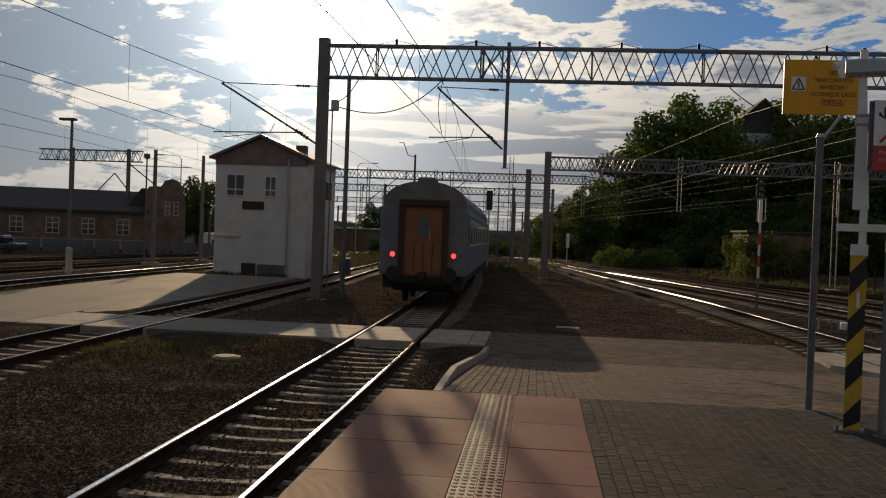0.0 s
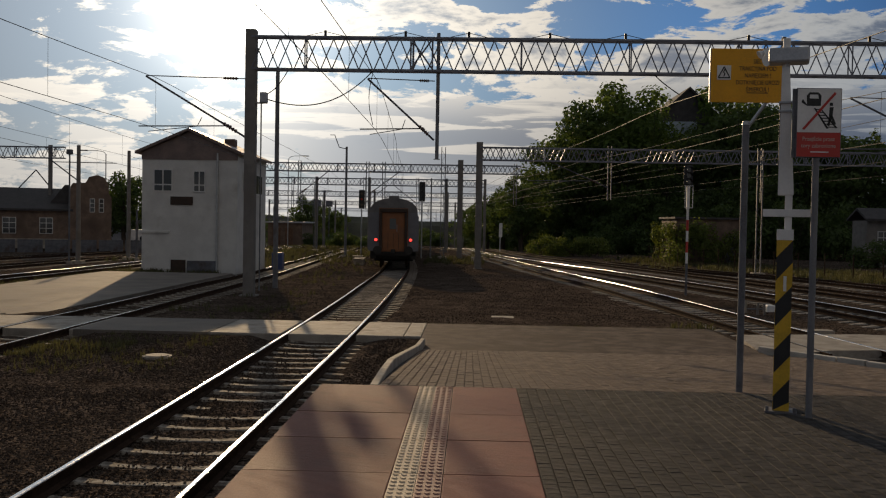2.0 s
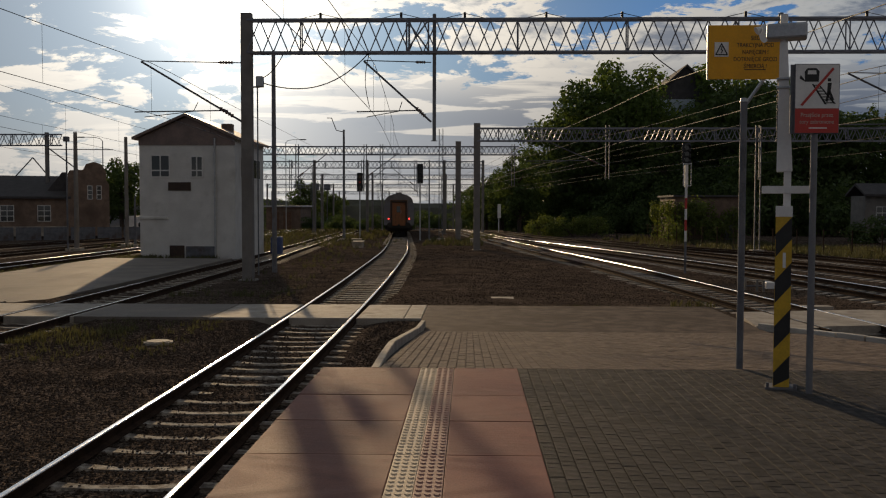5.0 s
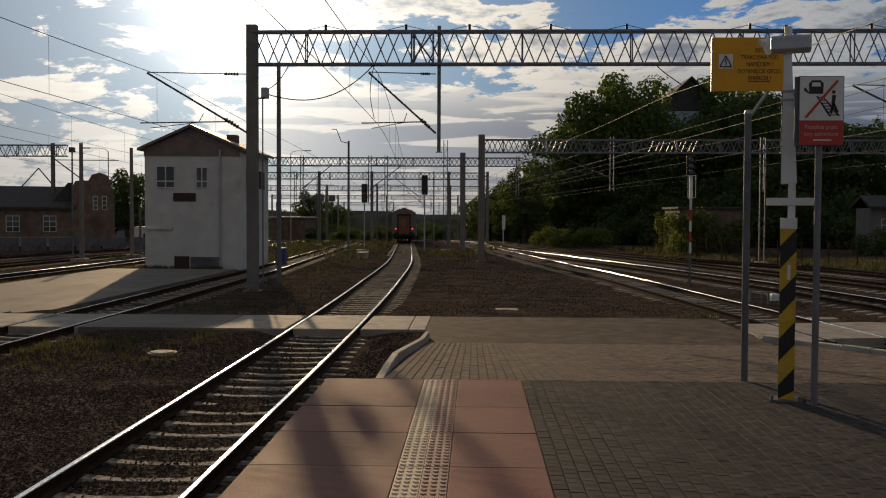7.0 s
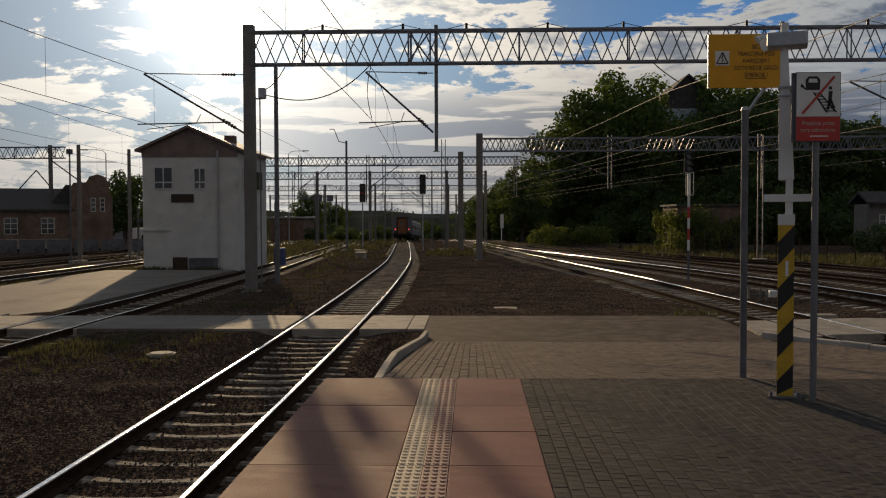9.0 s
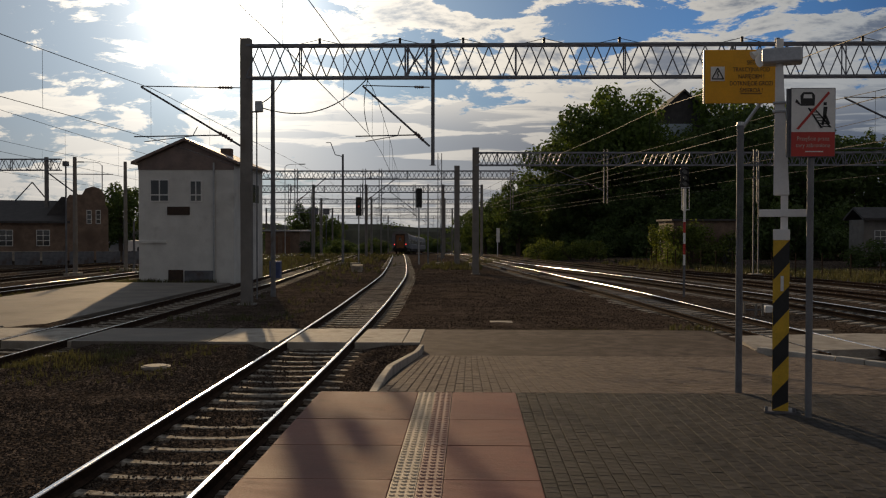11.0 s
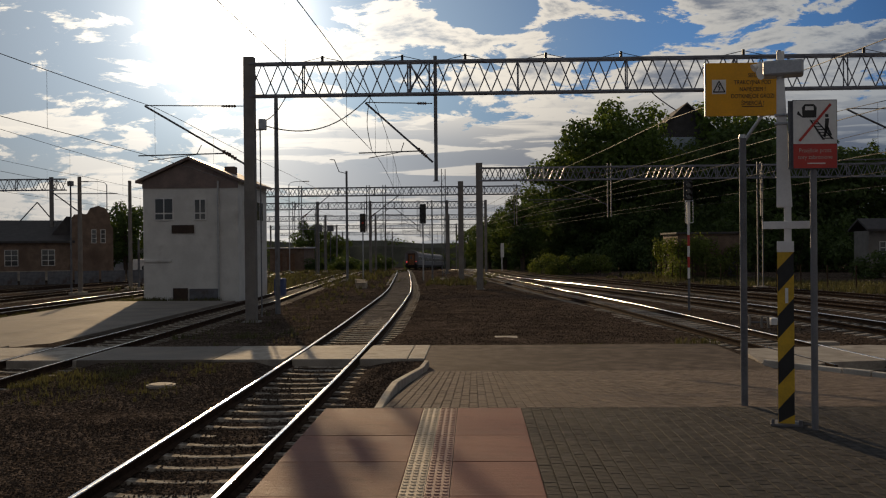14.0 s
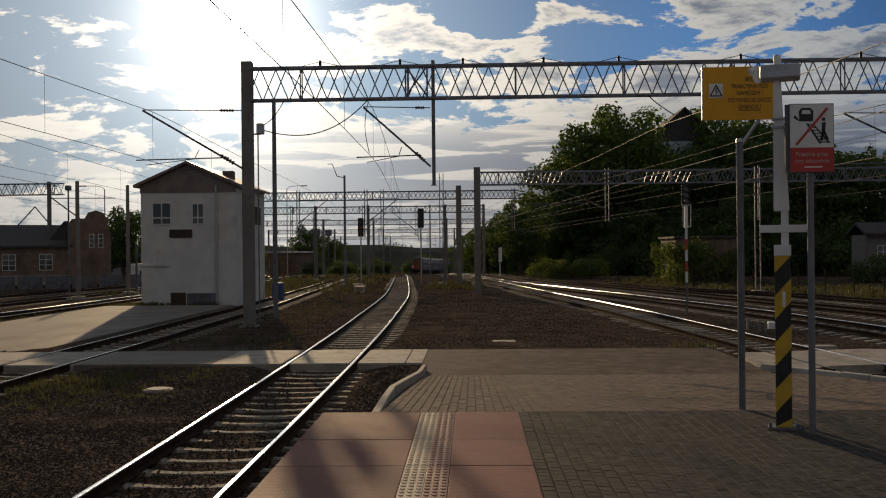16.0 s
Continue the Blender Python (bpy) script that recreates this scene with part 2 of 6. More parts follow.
M = dict(
    ballast=surface("ballast_stone", (0.108, 0.083, 0.066), 0.92, 1.2, 0.4, 1.0, 14, stones=24.0, stain=(0.07, 0.053, 0.041), stain_scale=0.35, spec=0.0),
    stone=surface("loose_stone", (0.11, 0.083, 0.065), 0.9, 8, 0.4, 0.3, 60, per_piece=0.8, island=True, spec=0.0),
    asphalt=surface("brown_asphalt", (0.125, 0.096, 0.079), 0.88, 2.5, 0.4, 0.6, 60, stain=(0.088, 0.068, 0.055), stain_scale=0.5, spec=0.06),
    apron=surface("pale_concrete_apron", (0.175, 0.148, 0.122), 0.85, 0.7, 0.25, 0.3, 30, stain=(0.12, 0.10, 0.08), stain_scale=0.4),
    red=surface("brown_red_concrete_slab", (0.26, 0.122, 0.094), 0.75, 1.5, 0.18, 0.6, 45, stain=(0.17, 0.09, 0.07), stain_scale=1.6, per_piece=0.25, spec=0.25, ribs=15.0),
    wine=surface("wine_red_concrete_slab", (0.255, 0.105, 0.088), 0.75, 1.5, 0.18, 0.6, 45, stain=(0.17, 0.075, 0.065), stain_scale=1.6, per_piece=0.25, spec=0.25, ribs=15.0),
    cream=surface("cream_tactile", (0.54, 0.42, 0.29), 0.7, 3, 0.2, 0.2, 50, stain=(0.42, 0.33, 0.24)),
    pink=surface("rose_tactile", (0.31, 0.155, 0.12), 0.7, 3, 0.2, 0.2, 50, stain=(0.24, 0.12, 0.10)),
    paver=surface("concrete_paver", (0.082, 0.075, 0.069), 0.82, 9, 0.5, 0.9, 150, per_piece=0.46, spec=0.12),
    paver_far=surface("concrete_paver_joined", (0.082, 0.075, 0.069), 0.82, 9, 0.5, 0.9, 150, per_piece=0.46, island=True, spec=0.12),
    ramp_paver=surface("ramp_paver", (0.198, 0.156, 0.128), 0.85, 6, 0.4, 0.8, 100, per_piece=0.22, island=True, spec=0.06),
    ramp_piece=surface("ramp_paver_single", (0.198, 0.156, 0.128), 0.85, 6, 0.4, 0.8, 100, per_piece=0.22, spec=0.06),
    gravel=surface("grey_gravel_infill", (0.21, 0.185, 0.16), 0.92, 1.5, 0.35, 0.6, 30, stain=(0.05, 0.04, 0.03), stain_scale=0.7, stones=30.0, spec=0.0),
    joint=surface("dark_joint_sand", (0.035, 0.028, 0.023), 0.95, 10, 0.3, 0.3),
    concrete=surface("weathered_concrete", (0.34, 0.30, 0.25), 0.85, 2.0, 0.25, 0.4, 40, stain=(0.18, 0.15, 0.12), stain_scale=1.5),
    sleeper=surface("worn_concrete_sleeper", (0.47, 0.42, 0.35), 0.85, 4, 0.3, 0.5, 40, stain=(0.09, 0.06, 0.045), stain_at=(0.44, 0.56), stain_scale=5.5, per_piece=0.35, spec=0.1),
    sleeper_old=surface("dirty_concrete_sleeper", (0.47, 0.42, 0.36), 0.88, 4, 0.35, 0.5, 40, stain=(0.06, 0.044, 0.034), stain_at=(0.56, 0.68), stain_scale=4.0, per_piece=0.5, spec=0.0),
    kerbpale=surface("pale_kerb_concrete", (0.58, 0.53, 0.46), 0.85, 2.5, 0.2, 0.4, 40, stain=(0.36, 0.32, 0.27), stain_scale=2.0, per_piece=0.25),
    railtop=surface("polished_rail_head", (0.66, 0.64, 0.62), 0.20, 8, 0.08, 0.03, 80, metal=1.0),
    raildull=surface("dull_rail_head", (0.5, 0.47, 0.45), 0.26, 8, 0.2, 0.05, 80, metal=0.8),
    railrust=surface("rusty_rail_web", (0.05, 0.032, 0.023), 0.85, 6, 0.35, 0.4, 50, spec=0.02),
    steel=surface("grey_painted_steel", (0.15, 0.155, 0.165), 0.55, 3, 0.25, 0.15, 50, stain=(0.10, 0.075, 0.06), stain_at=(0.55, 0.75)),
    dark_steel=surface("dark_weathered_steel", (0.12, 0.125, 0.14), 0.6, 3, 0.3, 0.15, 50, stain=(0.07, 0.045, 0.035)),
    gantry=surface("blue_grey_gantry_steel", (0.19, 0.20, 0.235), 0.5, 3, 0.25, 0.1, 50, stain=(0.12, 0.09, 0.08), stain_at=(0.58, 0.75)),
    galv=surface("galvanised_steel", (0.42, 0.43, 0.44), 0.42, 5, 0.15, 0.1, 60, metal=0.6),
    mast=surface("concrete_mast", (0.20, 0.185, 0.17), 0.85, 2, 0.2, 0.4, 40, stain=(0.15, 0.13, 0.11), stain_scale=1.0),
    wire=surface("copper_wire", (0.035, 0.03, 0.027), 0.55, 10, 0.2, 0.0, metal=0.7),
    porcelain=surface("brown_insulator", (0.12, 0.06, 0.04), 0.25, 10, 0.2, 0.0),
    plaster=surface("pale_plaster", (0.62, 0.61, 0.58), 0.88, 1.2, 0.1, 0.25, 40, stain=(0.42, 0.40, 0.37), stain_at=(0.55, 0.8), stain_scale=0.8),
    rooftin=surface("red_brown_sheet_roof", (0.20, 0.145, 0.125), 0.5, 2, 0.25, 0.1, 40),
    brickwall=surface("soot_dark_brick_wall", (0.19, 0.13, 0.095), 0.9, 2.0, 0.3, 0.5, 14, stain=(0.09, 0.06, 0.045), stain_scale=0.5),
    roofdark=surface("dark_roof_felt", (0.06, 0.055, 0.055), 0.85, 2, 0.3, 0.3, 30),
    screen=surface("pale_blue_panel", (0.42, 0.50, 0.58), 0.6, 2, 0.15, 0.1, 30),
    frame=surface("white_window_frame", (0.65, 0.64, 0.62), 0.6, 5, 0.1, 0.1),
    glass=glass_surface("dark_window_glass"),
    wood=surface("brown_wood", (0.15, 0.08, 0.045), 0.7, 4, 0.3, 0.3),
    yellow=surface("yellow_board_paint", (0.78, 0.37, 0.01), 0.5, 3, 0.08, 0.05, 40),
    stripey=surface("yellow_stripe_paint", (0.62, 0.38, 0.03), 0.6, 6, 0.15, 0.1, 40, stain=(0.3, 0.18, 0.04)),
    black=surface("black_paint", (0.02, 0.02, 0.02), 0.55, 6, 0.3, 0.1),
    white=surface("white_enamel", (0.78, 0.77, 0.75), 0.5, 4, 0.06, 0.05, 40, stain=(0.55, 0.52, 0.48), stain_at=(0.6, 0.8)),
    signred=surface("red_enamel", (0.50, 0.04, 0.03), 0.45, 4, 0.1, 0.03),
    postgrey=surface("grey_sign_post", (0.17, 0.17, 0.18), 0.5, 5, 0.15, 0.1, 60),
    carbody=surface("pale_blue_grey_coach_paint", (0.17, 0.168, 0.18), 0.62, 2, 0.12, 0.04, 30, stain=(0.25, 0.23, 0.22), stain_at=(0.5, 0.8)),
    carorange=surface("orange_coach_door", (0.26, 0.092, 0.027), 0.5, 2, 0.2, 0.05, 30, stain=(0.2, 0.09, 0.04)),
    carroof=surface("sooty_grey_coach_roof", (0.16, 0.15, 0.145), 0.6, 1.5, 0.25, 0.1, 20),
    cardark=surface("dirty_black_underframe", (0.03, 0.026, 0.022), 0.85, 3, 0.3, 0.3),
    bellows=surface("brown_black_bellows", (0.05, 0.03, 0.02), 0.8, 5, 0.3, 0.2),
    rubber=surface("black_rubber", (0.02, 0.02, 0.02), 0.75, 5, 0.2, 0.1),
    tail=surface("red_tail_lamp", (0.5, 0.02, 0.02), 0.3, 5, 0.0, 0.0, glow=((1.0, 0.06, 0.05), 2.0)),
    signalred=surface("red_signal_lens", (0.5, 0.02, 0.02), 0.3, 5, 0.0, 0.0, glow=((1.0, 0.12, 0.04), 0.03)),
    lampwhite=surface("lamp_glass", (0.8, 0.8, 0.78), 0.15, 5, 0.05, 0.0),
    bark=surface("tree_bark", (0.07, 0.05, 0.035), 0.9, 6, 0.3, 0.7, 30),
    leaf=leaf_surface("broad_leaves", (0.085, 0.13, 0.03), 0.45),
    leafdark=leaf_surface("dark_leaves", (0.065, 0.10, 0.03), 0.42),
    ivy=leaf_surface("ivy_leaves", (0.10, 0.13, 0.03), 0.45),
    grass=leaf_surface("dry_grass", (0.074, 0.075, 0.038), 0.42),
    far=surface("far_bank_scrub", (0.07, 0.068, 0.045), 0.95, 0.12, 0.5, 0.5, 3),
    carpaint=surface("dark_car_paint", (0.05, 0.055, 0.06), 0.3, 3, 0.1, 0.0),
    bluebin=surface("blue_plastic", (0.06, 0.09, 0.22), 0.5, 5, 0.15, 0.05),
)


# ---- building blocks ----
def part(name, bm, material, parent=None, label="", smooth=False):
    me = bpy.data.meshes.new(name)
    bm.normal_update()
    bm.to_mesh(me)
    bm.free()
    for mm in (material if isinstance(material, (list, tuple)) else [material]):
        me.materials.append(M[mm])
    if smooth:
        for p in me.polygons:
            p.use_smooth = True
    ob = new(name, me)
    if parent:
        ob.parent = parent
    if label:
        tagged(ob, label)
    return ob


def thing(name, label, category, group="", kind="", at=None):
    ob = tagged(new(name), label, category, group, kind)
    if at is not None:
        ob.matrix_basis = at
    return ob


def box(bm, lo, hi, mat=0, rot=None, bevel=0.0):
    c = [(a + b) / 2 for a, b in zip(lo, hi)]
    s = [abs(b - a) for a, b in zip(lo, hi)]
    m = Matrix.Translation(c) @ (rot or Matrix()) @ Matrix.Diagonal((*s, 1))
    r = bmesh.ops.create_cube(bm, size=1, matrix=m)
    faces = {f for v in r["verts"] for f in v.link_faces}
    for f in faces:
        f.material_index = mat
    if bevel:
        edges = list({e for v in r["verts"] for e in v.link_edges})
        bmesh.ops.bevel(bm, geom=edges, offset=bevel, segments=2, affect="EDGES", profile=0.5)
    return bm


def B(lo, hi, bevel=0.0, rot=None):
    return box(bmesh.new(), lo, hi, 0, rot, bevel)


def rod(bm, p0, p1, r0, r1=None, seg=8, mat=0):
    p0, p1 = Vector(p0), Vector(p1)
    d = p1 - p0
    m = Matrix.Translation((p0 + p1) / 2) @ d.to_track_quat("Z", "Y").to_matrix().to_4x4()
    r = bmesh.ops.create_cone(bm, cap_ends=True, segments=seg, radius1=r0, radius2=r0 if r1 is None else r1, depth=d.length, matrix=m)
    for f in {f for v in r["verts"] for f in v.link_faces}:
        f.material_index = mat
    return bm


def R(p0, p1, r0, r1=None, seg=8):
    return rod(bmesh.new(), p0, p1, r0, r1, seg)


def prism(bm, outline, depth, m=None, mat=0):
    """An outline in x and z, pushed through by depth along y."""
    a = [bm.verts.new((x, -depth / 2, z)) for x, z in outline]
    b = [bm.verts.new((x, depth / 2, z)) for x, z in outline]
    fs = [bm.faces.new(a), bm.faces.new(b[::-1])]
    for i in range(len(a)):
        fs.append(bm.faces.new((a[i], b[i], b[(i + 1) % len(a)], a[(i + 1) % len(a)])))
    for f in fs:
        f.material_index = mat
    if m is not None:
        bmesh.ops.transform(bm, matrix=m, verts=a + b)
    bmesh.ops.recalc_face_normals(bm, faces=fs)
    return bm


def sweep(bm, line, profile, mat=0, closed=True):
    """A profile (sideways, up) carried along a line of points."""
    rings = []
    for i, p in enumerate(line):
        d = (Vector(line[min(i + 1, len(line) - 1)]) - Vector(line[max(i - 1, 0)])).normalized()
        side = d.cross(Vector((0, 0, 1))).normalized()
        upv = side.cross(d)
        rings.append([bm.verts.new(Vector(p) + side * s + upv * u) for s, u in profile])
    n = len(profile)
    for a, b in zip(rings, rings[1:]):
        for j in range(n if closed else n - 1):
            f = bm.faces.new((a[j], a[(j + 1) % n], b[(j + 1) % n], b[j]))
            f.material_index = mat
    if closed:
        bm.faces.new(rings[0])
        bm.faces.new(rings[-1][::-1])
    return bm


def wire_mesh(bm, pts, r, seg=5):
    sweep(bm, pts, [(r * math.cos(6.2832 * i / seg), r * math.sin(6.2832 * i / seg)) for i in range(seg)])


HALF = 0.715                                   # half the width between the rails' middles
RAIL = -0.76                                   # rail tops, below the platform's paving


def drop(y):
    """The line falls gently away beyond the first gantry."""
    return -0.0085 * min(max(0.0, y - 36.0), 420.0) - 0.016 * min(max(0.0, y - 120.0), 140.0)


def smooth_line(knots, y0, y1, step):
    """Points on a centreline given by (y, x) knots."""
    ys = [k[0] for k in knots]
    xs = [k[1] for k in knots]
    n = len(knots)
    tang = [(xs[min(i + 1, n - 1)] - xs[max(i - 1, 0)]) / (ys[min(i + 1, n - 1)] - ys[max(i - 1, 0)]) for i in range(n)]
    out = []
    y = y0
    while y <= y1 + 1e-6:
        out.append((centre_x(ys, xs, tang, y), y))
        y += step
    return out


def centre_x(ys, xs, tang, y):
    i = max(0, min(len(ys) - 2, sum(1 for v in ys if v <= y) - 1))
    if y < ys[0]:
        return xs[0] + tang[0] * (y - ys[0])
    if y > ys[-1]:
        return xs[-1] + tang[-1] * (y - ys[-1])
    h = ys[i + 1] - ys[i]
    s = (y - ys[i]) / h
    return ((2 * s**3 - 3 * s**2 + 1) * xs[i] + (s**3 - 2 * s**2 + s) * h * tang[i]
            + (-2 * s**3 + 3 * s**2) * xs[i + 1] + (s**3 - s**2) * h * tang[i + 1])


LINES = dict(
    main=[(-12, -3.27), (0, -3.27), (9, -3.27), (17, -3.28), (23, -3.34), (32, -3.50), (41, -3.78), (54, -4.34), (66, -5.12), (80, -6.1), (105, -7.9),
          (130, -9.9), (160, -11.8), (184, -12.8), (220, -12.8), (260, -10.6), (300, -7.2), (360, 0.0)],
    left_one=[(0, -9.68), (20, -9.68), (30, -9.72), (42, -9.95), (55, -10.8), (86, -12.9), (130, -15.6), (176, -18.5), (260, -22)],
    left_wire=[(-20, -11.2), (20, -11.25), (33, -11.2), (60, -11.7), (86, -12.9), (130, -15.6), (176, -18.5), (260, -22)],
    left_two=[(0, -18.4), (38, -19.1), (57, -19.9), (103, -21.5), (220, -24.5)],
    left_three=[(0, -24), (45, -24.6), (56, -25.0), (70, -25.3), (120, -26.0), (220, -28.0)],
    left_four=[(0, -33), (50, -31.0), (75, -30.4), (120, -30.6), (220, -32.0)],
    right_one=[(5, 9.35), (22, 7.6), (35, 6.3), (41, 5.75), (53, 4.5), (67, 3.2), (83, 1.7), (103, 0.0), (150, -3.5), (220, -8)],
    right_two=[(5, 14.7), (28.5, 11.85), (36.3, 10.7), (49.5, 8.65), (59.8, 6.9), (74, 4.4), (83, 2.9), (103, 0.9), (150, -2.6), (220, -7)],
    right_three=[(5, 19.8), (33, 15.6), (45, 13.8), (57.5, 11.9), (80, 8.0), (103, 4.7), (150, 1.5), (220, -3)],
    right_four=[(5, 25), (36, 20.0), (43, 18.8), (50, 17.6), (62, 13.6), (75, 10.7), (95, 8.4), (120, 5.6)],
)


def track_x(name, y):
    return smooth_line(LINES[name], y, y, 1.0)[0][0]


def track_z(y):
    return RAIL + drop(y)


# ---- ground ----
def ground_z(x, y):
    """Dirt and ballast: uneven, and heaped up to the crossing beside the rails."""
    z = RAIL - 0.19 + drop(y) + 0.035 * noise.noise((x * 0.5, y * 0.5, 0)) * (abs(x) < 50)
    beside = min(abs(x - track_x("main", y)), abs(x - track_x("left_one", y))) if -14 < x < 6 and 8 < y < 36 else 9.0
    heap = max(0.0, 1 - abs(y - 21.5) / 7.0) * (1.0 if -14 < x < 6.4 else 0.0)
    if x > 5.6 and 22.6 < y < 150:              # the ballast lies lower between the right-hand tracks
        z -= 0.02 * min(1.0, (x - 5.6) / 0.8) * min(1.0, (y - 22.6) / 1.5)
    return z + 0.13 * min(1.0, heap * 2.2) * min(1.0, max(0.0, (beside - 1.0) / 0.5))


def build_ground():
    bm = bmesh.new()
    ys = [-60, -20, -5, 3, 6] + [8 + i * 1.0 for i in range(36)] + [46 + i * 6 for i in range(30)] + [260, 340, 456, 700, 1500, 3500]
    xs = [-2500, -900, -300, -120, -80, -60] + [-48 + i * 1.5 for i in range(24)] + [-12 + i * 0.4 for i in range(53)] + [10 + i * 1.5 for i in range(22)] + [44, 60, 90, 150, 400, 1200, 2500]
    grid = [[bm.verts.new((x, y, ground_z(x, y))) for x in xs] for y in ys]
    for a, b in zip(grid, grid[1:]):
        for i in range(len(xs) - 1):
            bm.faces.new((a[i], a[i + 1], b[i + 1], b[i]))
    tagged(part("ground", bm, "ballast", smooth=True), "dark brown ballast and dirt of a railway yard", "ground", kind="structure")


def build_track(name, y0, y1, sleepers_to, label, head="railtop", lift=0.0, ties="sleeper"):
    line = [(x, y, track_z(y)) for x, y in smooth_line(LINES[name], y0, y1, 2.0)]
    t = thing("railway_track", label, "railway track", "tracks of the yard")
    for s in (-HALF, HALF):
        off = []
        for i, p in enumerate(line):
            d = (Vector(line[min(i + 1, len(line) - 1)]) - Vector(line[max(i - 1, 0)])).normalized()
            off.append(Vector(p) + d.cross(Vector((0, 0, 1))).normalized() * s)
        bm = bmesh.new()
        half = [(0.018, 0.0), (0.026, -0.0015), (0.031, -0.0045), (0.0345, -0.009), (0.036, -0.016), (0.035, -0.040), (0.010, -0.052), (0.009, -0.125), (0.070, -0.150), (0.070, -0.160)]
        prof = [(-u, v) for u, v in half[4::-1]] + half + [(-u, v) for u, v in half[:4:-1]]
        sweep(bm, off, prof, 0)
        for f in bm.faces:
            f.material_index = 1
        bm.faces.ensure_lookup_table()
        n = len(prof)
        polished = {4} if head == "raildull" else set(range(6)) if s > 0 else set(range(4, 9))       # the running top and the inner shoulder
        for i, f in enumerate(bm.faces):
            if i < (len(line) - 1) * n and i % n in polished:
                f.material_index = 0
        part("rail", bm, [head, "railrust"], t, "worn rail with a polished head")
    # sleepers share one mesh
    bm = bmesh.new()
    rings = []
    sunk = 0.07 if name == "main" else 0.0       # the outer ends lie under the stones
    for x, z, hw in ((-1.25, -0.192 - sunk, 0.085), (-0.90, -0.155 - sunk, 0.085), (-0.62, -0.150, 0.085), (-0.3, -0.172, 0.06), (0.3, -0.172, 0.06), (0.62, -0.150, 0.085), (0.98, -0.155, 0.085), (1.25, -0.175, 0.085)):
        rings.append([bm.verts.new((x, -0.14, -0.34)), bm.verts.new((x, 0.14, -0.34)), bm.verts.new((x, hw, z)), bm.verts.new((x, -hw, z))])
    for p, q in zip(rings, rings[1:]):
        for i in range(4):
            bm.faces.new((p[i], q[i], q[(i + 1) % 4], p[(i + 1) % 4]))
    bm.faces.new(rings[0][::-1]), bm.faces.new(rings[-1])
    bmesh.ops.recalc_face_normals(bm, faces=bm.faces)
    first = part("sleeper", bm, ties, t)
    me = first.data
    far = bmesh.new()
    y, i = y0 + 0.62, 0
    while y < sleepers_to:
        x = track_x(name, y)
        dx = track_x(name, y + 0.5) - track_x(name, y - 0.5)
        m = pose(x, y, track_z(y) + lift + random.uniform(-0.008, 0.006), 0, random.uniform(-0.4, 0.4), -math.degrees(math.atan(dx)) + random.uniform(-0.6, 0.6))
        if i == 0:
            first.matrix_basis = m
        elif i < 130:
            o = new("sleeper", me)
            o.parent, o.matrix_basis = t, m
        else:
            v = [far.verts.new(m @ Vector(c)) for c in ((-1.2, -0.075, -0.165), (1.2, -0.075, -0.165), (1.2, 0.075, -0.165), (-1.2, 0.075, -0.165),
                                                        (-1.25, -0.13, -0.3), (1.25, -0.13, -0.3), (1.25, 0.13, -0.3), (-1.25, 0.13, -0.3))]
            for q in ((0, 1, 2, 3), (0, 4, 5, 1), (2, 6, 7, 3), (1, 5, 6, 2), (3, 7, 4, 0)):
                far.faces.new([v[j] for j in q])
        y += 0.62
        i += 1
    if far.verts:
        tagged(part("far_sleepers", far, ties, t), kind="stuff")
    else:
        far.free()


# ---- platform, ramp and level crossing ----
END = 9.66                                     # where the platform turns into the ramp
FOOT = 18.1                                    # where the ramp meets the crossing


